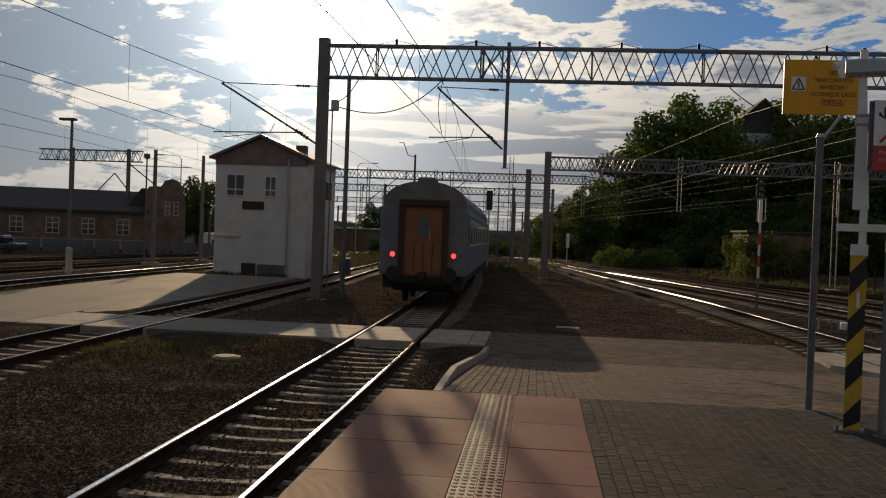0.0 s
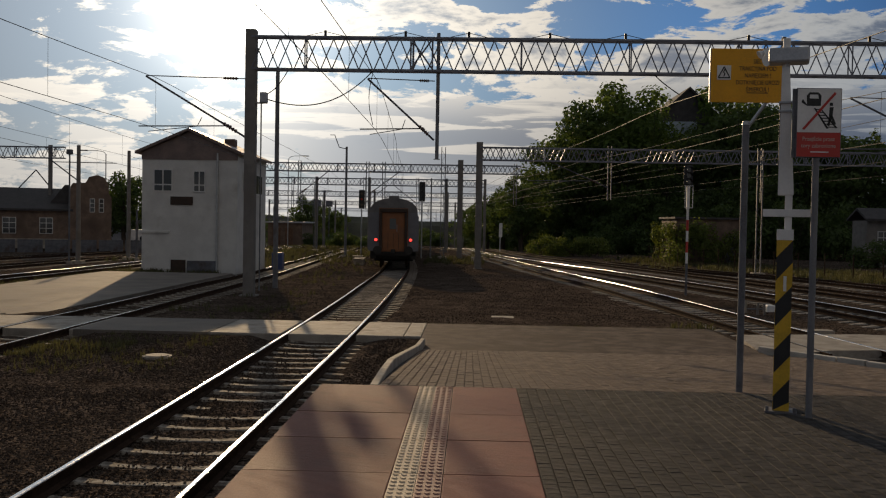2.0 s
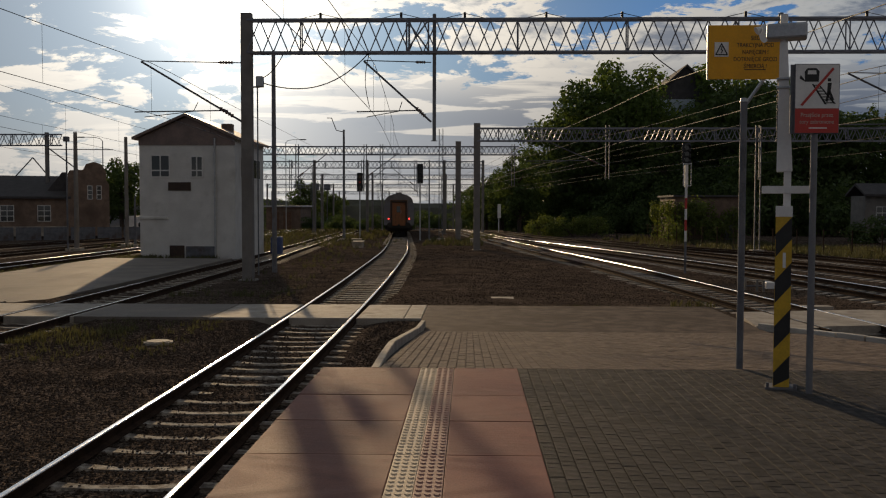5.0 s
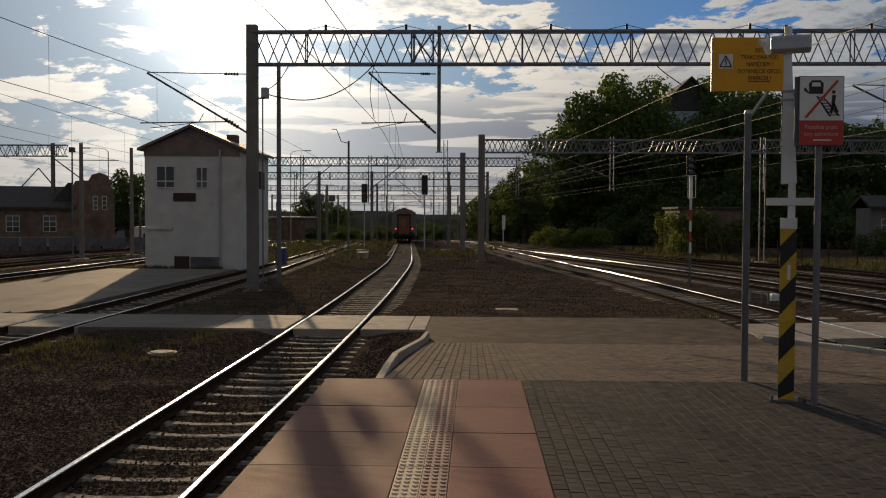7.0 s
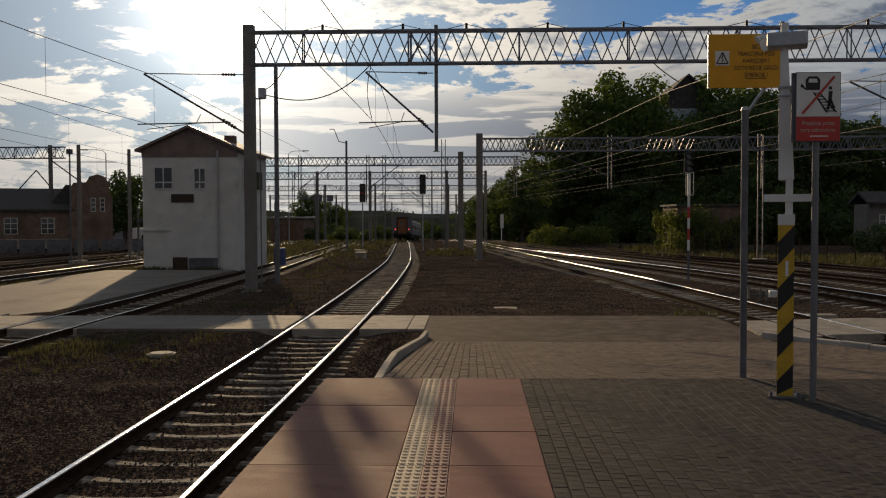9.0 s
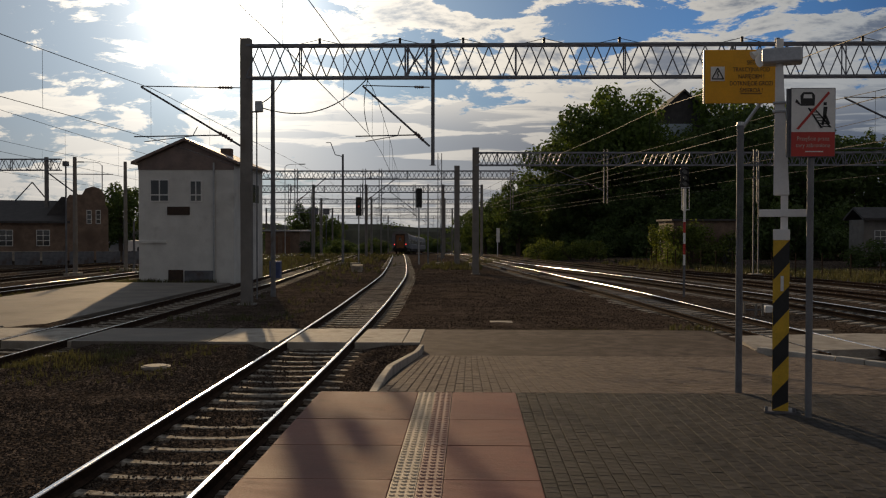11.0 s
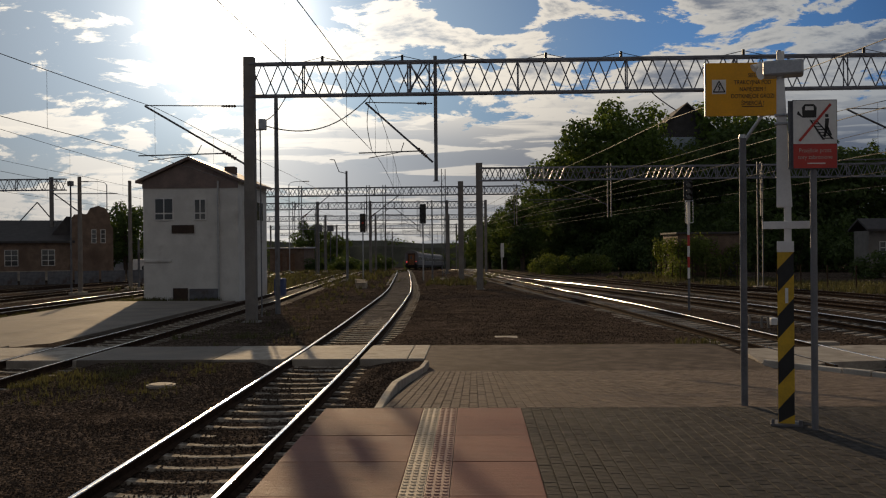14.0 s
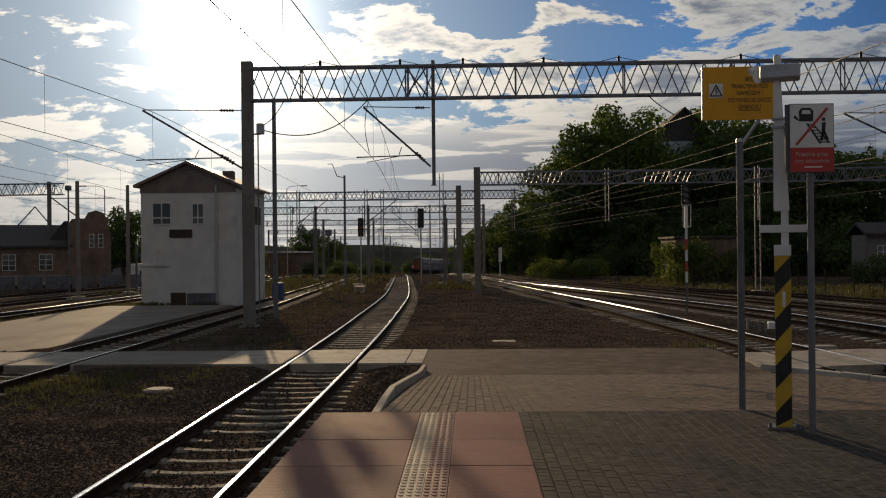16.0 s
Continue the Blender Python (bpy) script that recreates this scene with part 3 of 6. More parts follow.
def build_platform():
    p = thing("platform", "low railway platform with red edge slabs and grey pavers", "platform", kind="structure")
    bm = B((-1.45, -12, -1.0), (6.5, END - 0.01, -0.014))
    part("platform_base", bm, "joint", p)
    # metre-long slabs in three strips; the last row is longer
    rows = [(END - 1.40, END)] + [(END - 1.40 - i - 1, END - 1.40 - i) for i in range(12)]
    shared = {}
    for y0, y1 in rows:
        for x0, x1, mat, nm in ((-1.55, -0.52, "red", "edge_slab"), (-0.17, 0.49, "wine", "inner_slab")):
            key = (nm, round(y1 - y0, 2))
            if key not in shared:
                ob = part(nm, B((0.003, 0.004, -0.12), (x1 - x0 - 0.003, y1 - y0 - 0.004, 0.0), 0.006), mat, p)
                shared[key] = ob.data
            else:
                ob = new(nm, shared[key])
                ob.parent = p
            ob.matrix_basis = pose(x0, y0, random.uniform(-0.002, 0.002), 0, 0, random.uniform(-0.06, 0.06))
        for x0, x1, mat in ((-0.52, -0.345, "cream"), (-0.345, -0.17, "pink")):
            key = (mat, round(y1 - y0, 2))
            if key not in shared:
                bm = B((0.001, 0.004, -0.12), (x1 - x0 - 0.001, y1 - y0 - 0.004, -0.001), 0.004)
                ob = part("tactile_slab", bm, mat, p)
                st = bmesh.new()
                n = int(round((y1 - y0) / 0.0833))
                for i in range(n):
                    for j in range(3):
                        cx, cy = 0.03 + j * 0.0575, (i + 0.5) * (y1 - y0) / n
                        bmesh.ops.create_cone(st, cap_ends=True, segments=8, radius1=0.021, radius2=0.017, depth=0.006, matrix=Matrix.Translation((cx, cy, 0.002)))
                shared[key] = (ob.data, None)
                sub = part("tactile_studs", st, mat, ob)
                shared[key] = (ob.data, sub.data)
            else:
                ob = new("tactile_slab", shared[key][0])
                ob.parent = p
                sub = new("tactile_studs", shared[key][1])
                sub.parent = ob
            ob.matrix_basis = pose(x0, y0, 0)
    # small square pavers in staggered rows
    bm = B((-0.0475, -0.0505, -0.06), (0.0475, 0.0505, 0.0), 0.005)
    me = None
    rest = bmesh.new()
    count = 0
    for i in range(60):
        for j in range(50):
            x, y = 0.54 + i * 0.1, END - 0.06 - j * 0.105 - (0.052 if i % 2 else 0)
            z, tilt = random.uniform(-0.0022, 0.0016), random.uniform(-0.7, 0.7)
            m = pose(x, y, z, random.uniform(-0.6, 0.6), tilt, random.uniform(-1.2, 1.2))
            if i < 12 and 22 <= j < 48 and count < 300:
                if me is None:
                    ob = part("paver", bm, "paver", p)
                    me = ob.data
                else:
                    ob = new("paver", me)
                    ob.parent = p
                ob.matrix_basis = m
                count += 1
            else:
                paver(rest, m, 0.0475, 0.0505)
    for i in range(1, 60, 2):
        paver(rest, pose(0.54 + i * 0.1, END - 0.032, random.uniform(-0.002, 0.002)), 0.046, 0.024)
    tagged(part("more_pavers", rest, "paver_far", p), kind="stuff")


def paver(bm, m, a, b):
    top, low = 0.0, -0.05
    c = 0.005
    v = [bm.verts.new(m @ Vector(q)) for q in ((-a + c, -b + c, top), (a - c, -b + c, top), (a - c, b - c, top), (-a + c, b - c, top),
                                               (-a, -b, top - c), (a, -b, top - c), (a, b, top - c), (-a, b, top - c),
                                               (-a, -b, low), (a, -b, low), (a, b, low), (-a, b, low))]
    bm.faces.new(v[:4])
    for o in (0, 4):
        for i in range(4):
            bm.faces.new((v[o + i], v[o + 4 + i], v[o + 4 + (i + 1) % 4], v[o + (i + 1) % 4]))


def build_ramp():
    r = thing("ramp", "paved ramp of grey-brown pavers down to the level crossing", "ramp", kind="structure")
    bm = bmesh.new()
    prof = [(END, -0.014), (FOOT, RAIL - 0.014), (FOOT, -1.1), (END, -1.1)]
    a = [bm.verts.new((-1.0, y, z)) for y, z in prof]
    b = [bm.verts.new((6.5, y, z)) for y, z in prof]
    bm.faces.new(a), bm.faces.new(b[::-1])
    for i in range(4):
        bm.faces.new((a[i], b[i], b[(i + 1) % 4], a[(i + 1) % 4]))
    bmesh.ops.recalc_face_normals(bm, faces=bm.faces)
    part("ramp_base", bm, "joint", r)
    bm, me = bmesh.new(), None
    slope = math.degrees(math.atan(RAIL / (FOOT - END)))
    for i in range(74):
        for j in range(42):
            x, y = -0.9 + i * 0.1, END + 0.11 + j * 0.2 + (0.1 if i % 2 else 0)
            if y < FOOT - 0.1:
                m = pose(x, y, RAIL * (y - END) / (FOOT - END) + random.uniform(-0.003, 0.003), slope, random.uniform(-0.5, 0.5), random.uniform(-0.5, 0.5))
                if j < 10 and i < 30:
                    if me is None:
                        ob = part("paver", B((-0.047, -0.097, -0.05), (0.047, 0.097, 0.0), 0.005), "ramp_piece", r)
                        me = ob.data
                    else:
                        ob = new("paver", me)
                        ob.parent = r
                    ob.matrix_basis = m
                else:
                    paver(bm, m, 0.047, 0.097)
    for i in range(1, 74, 2):
        paver(bm, pose(-0.9 + i * 0.1, END + 0.06, -0.005, slope), 0.047, 0.047)
    tagged(part("ramp_pavers", bm, "ramp_paver", r), kind="stuff")
    # a raised kerb of long stones along the track side
    k = thing("kerb", "raised concrete kerb along the ramp, pale and chipped", "kerb", kind="structure")
    knots = [(END + 0.02, -1.0), (11.2, -1.04), (12.6, -1.07), (14.2, -1.045), (15.8, -1.01), (17.4, -0.98), (18.9, -0.955)]
    for (y0, x0), (y1, x1) in zip(knots, knots[1:]):
        def top(y):
            return max(RAIL, RAIL * (y - END) / (FOOT - END)) + 0.11 * min(1, max(0.0, (y - END) / 2.5))
        bm = bmesh.new()
        sweep(bm, [(x0, y0 + 0.004, top(y0)), (x1, y1 - 0.004, top(y1))], [(-0.048, -0.75), (-0.048, -0.012), (-0.038, 0.0), (0.038, 0.0), (0.048, -0.012), (0.048, -0.75)])
        bmesh.ops.recalc_face_normals(bm, faces=bm.faces)
        part("kerb_stone", bm, "concrete", k)


def build_crossing():
    c = thing("level_crossing", "brown asphalt service crossing over the tracks with concrete panels", "crossing", kind="structure")
    part("asphalt_path", B((-1.05, FOOT + 0.004, -1.1), (5.86, 22.95, RAIL - 0.016)), "asphalt", c)
    part("asphalt_path", B((-8.75, 20.2, -1.1), (-5.75, 22.9, RAIL - 0.006)), "apron", c)
    x = track_x("main", 21.5)
    for x0, x1 in ((-5.74, x - 0.83), (x - 0.66, x + 0.66), (x + 0.83, -1.45), (-1.44, -1.06)):
        for y0 in (20.2,):
            part("crossing_panel", B((x0, y0, -1.1), (x1, y0 + 2.75, RAIL - 0.008), 0.02), "concrete", c)
    x = track_x("left_one", 21.5)
    for x0, x1 in ((x - 2.2, x - 0.83), (x - 0.66, x + 0.66), (x + 0.83, -8.76)):
        part("crossing_panel", B((x0, 20.2, -1.1), (x1, 22.9, RAIL - 0.008), 0.02), "concrete", c)
    part("crossing_panel", B((-17.3, 20.2, -1.1), (x - 2.21, 23.4, RAIL - 0.01)), "apron", c)
    # pale pad across the right-hand track, behind a slanting kerb
    bm = bmesh.new()
    ring = [(5.9, 19.24), (6.22, 21.8), (9.35, 22.45), (13.2, 21.6), (13.2, 20.2), (8.5, 19.5), (7.4, 19.3), (6.62, 18.74)]
    a = [bm.verts.new((x, y, RAIL - 0.012)) for x, y in ring]
    b = [bm.verts.new((x, y, -1.1)) for x, y in ring]
    bm.faces.new(a), bm.faces.new(b[::-1])
    for i in range(len(ring)):
        bm.faces.new((a[i], b[i], b[(i + 1) % len(ring)], a[(i + 1) % len(ring)]))
    bmesh.ops.recalc_face_normals(bm, faces=bm.faces)
    part("crossing_pad", bm, "concrete", c, "pale concrete crossing pad")
    p0, p1 = Vector((5.85, 18.85, 0)), Vector((8.6, 15.2, 0))
    for i in range(8):
        q0, q1 = p0.lerp(p1, i / 8 + 0.004), p0.lerp(p1, (i + 1) / 8 - 0.004)
        dz = random.uniform(-0.008, 0.008)
        bm = bmesh.new()
        sweep(bm, [(q0.x, q0.y, RAIL + 0.10 + dz), (q1.x, q1.y, RAIL + 0.10 + dz)], [(-0.075, -0.3), (-0.075, -0.012), (-0.065, 0.0), (0.065, 0.0), (0.075, -0.012), (0.075, -0.3)])
        bmesh.ops.recalc_face_normals(bm, faces=bm.faces)
        part("kerb_stone", bm, "kerbpale", c)
    # asphalt that falls from the ramp's side to the kerb
    bm = bmesh.new()
    inner = [(6.504, y, RAIL * (y - END) / (FOOT - END) - 0.006) for y in (11.0, 12.8, 14.6, 16.2, 17.5)] + [(5.864, 18.12, RAIL - 0.03)]
    outer = [(11.5, 11.8, -0.6), (10.1, 13.4, -0.74), (8.55, 15.14, RAIL - 0.06), (7.67, 16.3, RAIL - 0.06), (6.78, 17.48, RAIL - 0.06), (5.867, 18.7, RAIL - 0.05)]
    vi, vo = [bm.verts.new(v) for v in inner], [bm.verts.new(v) for v in outer]
    li, lo = [bm.verts.new((x, y, -1.15)) for x, y, z in inner], [bm.verts.new((x, y, -1.15)) for x, y, z in outer]
    for i in range(5):
        bm.faces.new((vi[i], vo[i], vo[i + 1], vi[i + 1]))
        bm.faces.new((vo[i], lo[i], lo[i + 1], vo[i + 1]))
        bm.faces.new((li[i], vi[i], vi[i + 1], li[i + 1]))
    bmesh.ops.recalc_face_normals(bm, faces=bm.faces)
    part("asphalt_path", bm, "asphalt", c)
    tagged(part("concrete_slab", B((8.5, 23.9, -1.1), (9.3, 24.3, RAIL - 0.1), 0.015), "concrete"), "pale concrete slab lying between the tracks", "slab")
    part("yard_apron", B((-17.3, 23.45, -1.1), (-11.2, 43.4, RAIL - 0.05)), "apron", c, "pale worn concrete apron")
    tagged(part("concrete_slab", B((0.58, 25.0, -1.1), (1.2, 25.6, RAIL - 0.05), 0.015), "concrete"), "pale concrete cable cover lying in the ballast", "slab")
    bm = R((-5.75, 16.9, -1.3), (-5.75, 16.9, RAIL - 0.06), 0.28, 0.265, 28)
    h = thing("manhole", "round concrete manhole cover in the dirt", "manhole cover")
    part("manhole_ring", bm, "concrete", h)
    part("manhole_lid", R((-5.75, 16.9, RAIL - 0.07), (-5.75, 16.9, RAIL - 0.045), 0.215, 0.21, 28), "concrete", h)


# ---- gantries and overhead line ----
def truss(name_parent, x0, x1, y, z0, z1, bay, r, mat="dark_steel", depth=0.36, lit=()):
    """A box girder of four chords with crossed braces on both faces."""
    for z in (z0, z1):
        for yy in (y - depth / 2, y + depth / 2):
            part("chord", B((x0, yy - r, z - r), (x1, yy + r, z + r)), mat, name_parent)
    n = max(2, int(round((x1 - x0) / bay)))
    far = bmesh.new()

    def strut(p, q, rr):
        if y < 40:
            part("brace", R(p, q, rr, rr, 4), mat, name_parent)
        elif lit and q[2] > p[2] and any(c0 < p[0] < c1 for c0, c1 in lit):     # flat bars only where braces glint in the sun
            u = Vector(q) - Vector(p)
            side, thick = Vector((0, rr * 1.7, 0)), u.cross(Vector((0, 1, 0))).normalized() * rr
            bm = bmesh.new()
            v = [bm.verts.new(Vector(e) + side * a + thick * b) for e in (p, q) for a, b in ((-1, -1), (1, -1), (1, 1), (-1, 1))]
            for f in ((3, 2, 1, 0), (4, 5, 6, 7), (0, 1, 5, 4), (1, 2, 6, 5), (2, 3, 7, 6), (3, 0, 4, 7)):
                bm.faces.new([v[j] for j in f])
            bmesh.ops.recalc_face_normals(bm, faces=bm.faces)
            # first stretch gets a paler metal to make up the sun glint
            part("brace", bm, "galv" if p[0] < lit[0][1] else "gantry", name_parent, "flat brace put in for a sun glint")
        else:
            rod(far, p, q, rr, seg=4)
    for i in range(n):
        a, b = x0 + (x1 - x0) * i / n, x0 + (x1 - x0) * (i + 1) / n
        for yy, flip in ((y - depth / 2, 0), (y + depth / 2, 1)):
            pts = [(a, yy, z0), ((a + b) / 2, yy, z1), (b, yy, z0)] if not flip else [(a, yy, z1), ((a + b) / 2, yy, z0), (b, yy, z1)]
            strut(pts[0], pts[1], r * 0.6), strut(pts[1], pts[2], r * 0.6)
        if i % 2 == 0:
            strut((a, y - depth / 2, z1), (b, y + depth / 2, z1), r * 0.5), strut((a, y - depth / 2, z0), (b, y + depth / 2, z0), r * 0.5)
        if i % 4 == 2:
            for yy in (y - depth / 2, y + depth / 2):
                strut((a, yy, z0), (a, yy, z1), r * 0.7)
    if far.verts:
        tagged(part("bracing", far, mat, name_parent), kind="stuff")
    else:
        far.free()


def cantilever(parent, x_post, x_tip, y, z, up=1.35):
    """Tie, strut and registration arm from a post towards the wire."""
    s = 1 if x_tip > x_post else -1
    bm = bmesh.new()
    rod(bm, (x_post, y, z + up + 0.55), (x_tip + 0.1 * s, y, z + up + 0.62), 0.018, seg=6)
    rod(bm, (x_post, y, z - 0.15), (x_tip + 0.1 * s, y, z + up + 0.6), 0.035, seg=8)
    rod(bm, (x_post + (x_tip - x_post) * 0.15, y, z + 0.25), (x_tip + 0.35 * s, y, z + 0.2), 0.022, seg=6)
    rod(bm, (x_post + (x_tip - x_post) * 0.5, y, z + 0.22), (x_tip, y, z + 0.02), 0.014, seg=6)
    rod(bm, (x_post + (x_tip - x_post) * 0.5, y, z + 0.22), (x_post + (x_tip - x_post) * 0.45, y, z + 0.55), 0.014, seg=6)
    part("cantilever", bm, "dark_steel", parent)
    for z0, r0, r1 in ((z - 0.15, 0.075, 0.05), (z + up + 0.55, 0.06, 0.04)):
        bm = bmesh.new()
        for k in range(5):
            f0 = 0.10 + k * 0.028
            a, b = Vector((x_post, y, z0)), Vector((x_tip, y, z + up + 0.6))
            rod(bm, a.lerp(b, f0), a.lerp(b, f0 + 0.016), r0, r1, 8)
        rod(bm, a.lerp(b, 0.09), a.lerp(b, 0.24), 0.03, 0.03, 8)
        part("insulator", bm, "porcelain", parent)


def gantry(x0, x1, y, z0, z1, bay, r, masts, drops, label, mast_w=0.34, lit=()):
    g = thing("overhead_line_gantry", label, "gantry", "gantries over the tracks")
    truss(g, x0, x1, y, z0, z1, bay, r, "gantry", lit=lit)
    base = track_z(y) - 0.3
    for x, top, mat in masts:
        bm = bmesh.new()
        v0 = mast_w / 2
        box(bm, (x - v0, y - v0, base), (x + v0, y + v0, top), 0)
        part("mast", bm, mat, g)
        part("mast_foot", B((x - 0.3, y - 0.3, base - 0.1), (x + 0.3, y + 0.3, base + 0.16), 0.03), "mast", g)
    for x, low in drops:
        if y < 40:
            bm = box(bmesh.new(), (x - 0.012, y - 0.07, low), (x + 0.012, y + 0.07, z1 + 0.2))
            for s in (-0.07, 0.07):
                box(bm, (x - 0.06, y + s - 0.008, low), (x + 0.06, y + s + 0.008, z1 + 0.2))
            part("drop_column", bm, "steel", g)
            part("end_plate", B((x - 0.11, y - 0.11, low - 0.015), (x + 0.11, y + 0.11, low - 0.001)), "steel", g)
            continue
        for s in (-0.11, 0.11):
            part("drop_column", B((x + s - 0.03, y - 0.06, low), (x + s + 0.03, y + 0.06, z1 + 0.2)), "steel", g)
    return g


def overhead_line(name, supports, y0, y1, label, height=4.92, rise=1.42):
    w = thing("overhead_wire", label, "overhead wire", "overhead wires")
    con, mes, drp = bmesh.new(), bmesh.new(), bmesh.new()
    pts, mpts = [], []
    y = y0
    while y <= y1:
        a = max([s for s in supports if s <= y], default=y0 - 20)
        b = min([s for s in supports if s > y], default=y + 30)
        u = (y - a) / (b - a)
        x = track_x(name, y) + 0.18 * (1 if int(supports.index(a) if a in supports else 0) % 2 else -1) * (1 - 2 * u)
        sag = (b - a) ** 2 * 0.00015 * 4 * u * (1 - u)
        pts.append((x, y, height + drop(y)))
        mpts.append((x, y, height + drop(y) + rise - min(1.1, sag)))
        y += 2.0
    wire_mesh(con, pts, 0.0095)
    wire_mesh(mes, mpts, 0.011)
    for i in range(2, len(pts), 4):
        if pts[i][1] < 60:
            part("dropper", R(pts[i], mpts[i], 0.005, 0.005, 4), "wire", w)
        else:
            rod(drp, pts[i], mpts[i], 0.005, seg=4)
    part("contact_wire", con, "wire", w)
    part("messenger_wire", mes, "wire", w)
    tagged(part("far_dropper", drp, "wire", w), kind="stuff")


def build_overhead():
    # the big gantry across all tracks
    gy = 32.4
    g = gantry(-7.75, 26.0, gy, 6.98, 8.10, 0.95, 0.036, [(-7.78, 8.35, "mast"), (26.2, 8.35, "mast")], [(-1.25, 3.95), (10.6, 3.95), (17.2, 3.95)],
               "long lattice steel gantry spanning the tracks, on a concrete mast", 0.36)
    cantilever(g, -1.36, -3.6, gy, 4.75)
    # the stiffened bay beside the drop column
    for x in (-2.2, -1.45):
        part("stiffener", B((x - 0.03, gy - 0.2, 7.0), (x + 0.03, gy - 0.16, 8.1)), "gantry", g)
    for za, zb in ((7.03, 8.07), (8.07, 7.03)):
        part("brace", R((-2.2, gy - 0.19, za), (-1.45, gy - 0.19, zb), 0.03, 0.03, 6), "gantry", g)
    cantilever(g, -7.95, -11.4, gy, 4.75)
    cantilever(g, 17.2, 13.0, gy, 4.3)
    bm = bmesh.new()
    box(bm, (-7.44, gy - 0.2, 5.8), (-7.2, gy + 0.1, 6.17), 0, None, 0.03)
    rod(bm, (-7.8, gy - 0.1, 5.8), (-7.3, gy - 0.1, 5.8), 0.03)
    part("switch_box", bm, "galv", g)
    part("switch_rod", R((-7.42, gy, RAIL), (-7.42, gy, 5.8), 0.025), "steel", g)
    for x in (-5.2, -2.4, -0.2, 2.6, 5.2, 9.4, 13.5):
        bm = bmesh.new()
        rod(bm, (x - 0.7, gy, 8.16), (x, gy, 8.32), 0.012, seg=5), rod(bm, (x, gy, 8.32), (x + 0.7, gy, 8.16), 0.012, seg=5)
        rod(bm, (x, gy, 8.1), (x, gy, 8.36), 0.05, seg=6)
        part("feeder_cable", bm, "wire", g)
    pts = []
    for i in range(17):
        u = i / 16
        pts.append((-7.4 + 3.9 * u, gy, 6.0 + 1.0 * u ** 3 - 1.3 * u * (1 - u)))
    bm = bmesh.new()
    wire_mesh(bm, pts, 0.02)
    part("jumper_cable", bm, "rubber", g)
    pts = [(-7.4 + 0.9 * i / 8, gy, 6.1 + 0.85 * (i / 8) ** 2) for i in range(9)]
    bm = bmesh.new()
    wire_mesh(bm, pts, 0.018)
    part("jumper_cable", bm, "rubber", g)
    pts = [(-3.5 - 0.15 * math.sin(3.14 * i / 8), gy, 7.0 - 1.9 * i / 8) for i in range(9)]
    bm = bmesh.new()
    wire_mesh(bm, pts, 0.014)
    part("jumper_cable", bm, "rubber", g)
    pts = [(6.2 + 0.9 * i / 10, gy, 7.0 - 0.72 * (i / 10) ** 0.8) for i in range(11)]
    bm = bmesh.new()
    wire_mesh(bm, pts, 0.02)
    part("jumper_cable", bm, "rubber", g)
    # the next one, to the right-hand tracks alone
    g = gantry(0.45, 32, 59.6, 5.82, 6.62, 0.68, 0.045, [(0.45, 6.95, "mast"), (32, 6.95, "mast")], [(8.75, 3.4), (18.2, 3.4)],
               "lattice steel gantry with flat glint-catching braces over the main tracks", 0.42, ((3.2, 5.9), (10.9, 14.0)))
    cantilever(g, 8.6, 3.9, 59.6, 4.35)
    g = gantry(-19.5, 4.2, 80, 6.05, 6.75, 0.8, 0.045, [(-1.0, 7.2, "mast"), (-19.5, 7.0, "mast")], [(-14.9, 3.4), (-9.0, 2.9), (-7.6, 2.9), (3.7, 3.4)],
               "lattice steel gantry across the station throat", 0.46)
    cantilever(g, -9.0, -6.3, 80, 4.2)
    cantilever(g, -14.9, -12.4, 80, 4.2)
    for y, x0, x1, z in ((106, -26, 1.5, 5.95), (146, -34, 2, 5.75), (192, -42, 4, 5.3), (262, -56, 8, 4.9)):
        ms = [(x0 + (x1 - x0) * f, z + 0.9, "mast") for f in (0, 0.3, 0.52, 0.84, 1)]
        g = gantry(x0, x1, y, z, z + 0.75, 0.95, 0.05, ms, [(x0 + (x1 - x0) * f, z - 2.6) for f in (0.2, 0.5, 0.72)],
                   "far lattice steel gantry across the yard", 0.3)
        cantilever(g, x0 + (x1 - x0) * 0.5, x0 + (x1 - x0) * 0.5 + 2.6, y, z - 1.9)
        cantilever(g, x0 + (x1 - x0) * 0.72, x0 + (x1 - x0) * 0.72 - 2.6, y, z - 1.9)
    # the gantry behind the warehouse
    g = gantry(-49.6, -39.0, 88, 7.35, 8.4, 1.0, 0.055, [(-46.2, 8.6, "mast"), (-40.4, 8.6, "mast")], [], "lattice gantry rising behind the brick warehouse", 0.3)
    for p, q in (((-43.6, 88, 4.3), (-41.8, 88, 6.2)), ((-41.8, 88, 6.2), (-40.1, 88, 4.2)), ((-40.4, 88, 7.2), (-37.0, 88, 4.7))):
        part("hanger_arm", R(p, q, 0.06, 0.06, 6), "dark_steel", g)
    part("tie_rod", R((-40.4, 88, 7.0), (-34.0, 88, 6.95), 0.04, 0.04, 6), "dark_steel", g)
    sup = [-20, 32.4, 59.6, 80, 106, 146, 192, 262]
    for nm, y0, y1 in (("main", -20, 200), ("left_wire", -20, 200), ("left_two", 0, 200), ("left_three", 10, 180), ("right_one", -10, 200),
                       ("right_two", 0, 200), ("right_three", 5, 200), ("right_four", 10, 180)):
        overhead_line(nm, sup, y0, y1, "overhead contact wire with messenger and droppers above a track", 4.3 if "right" in nm else 4.85, 1.65 if "right" in nm else 1.75)


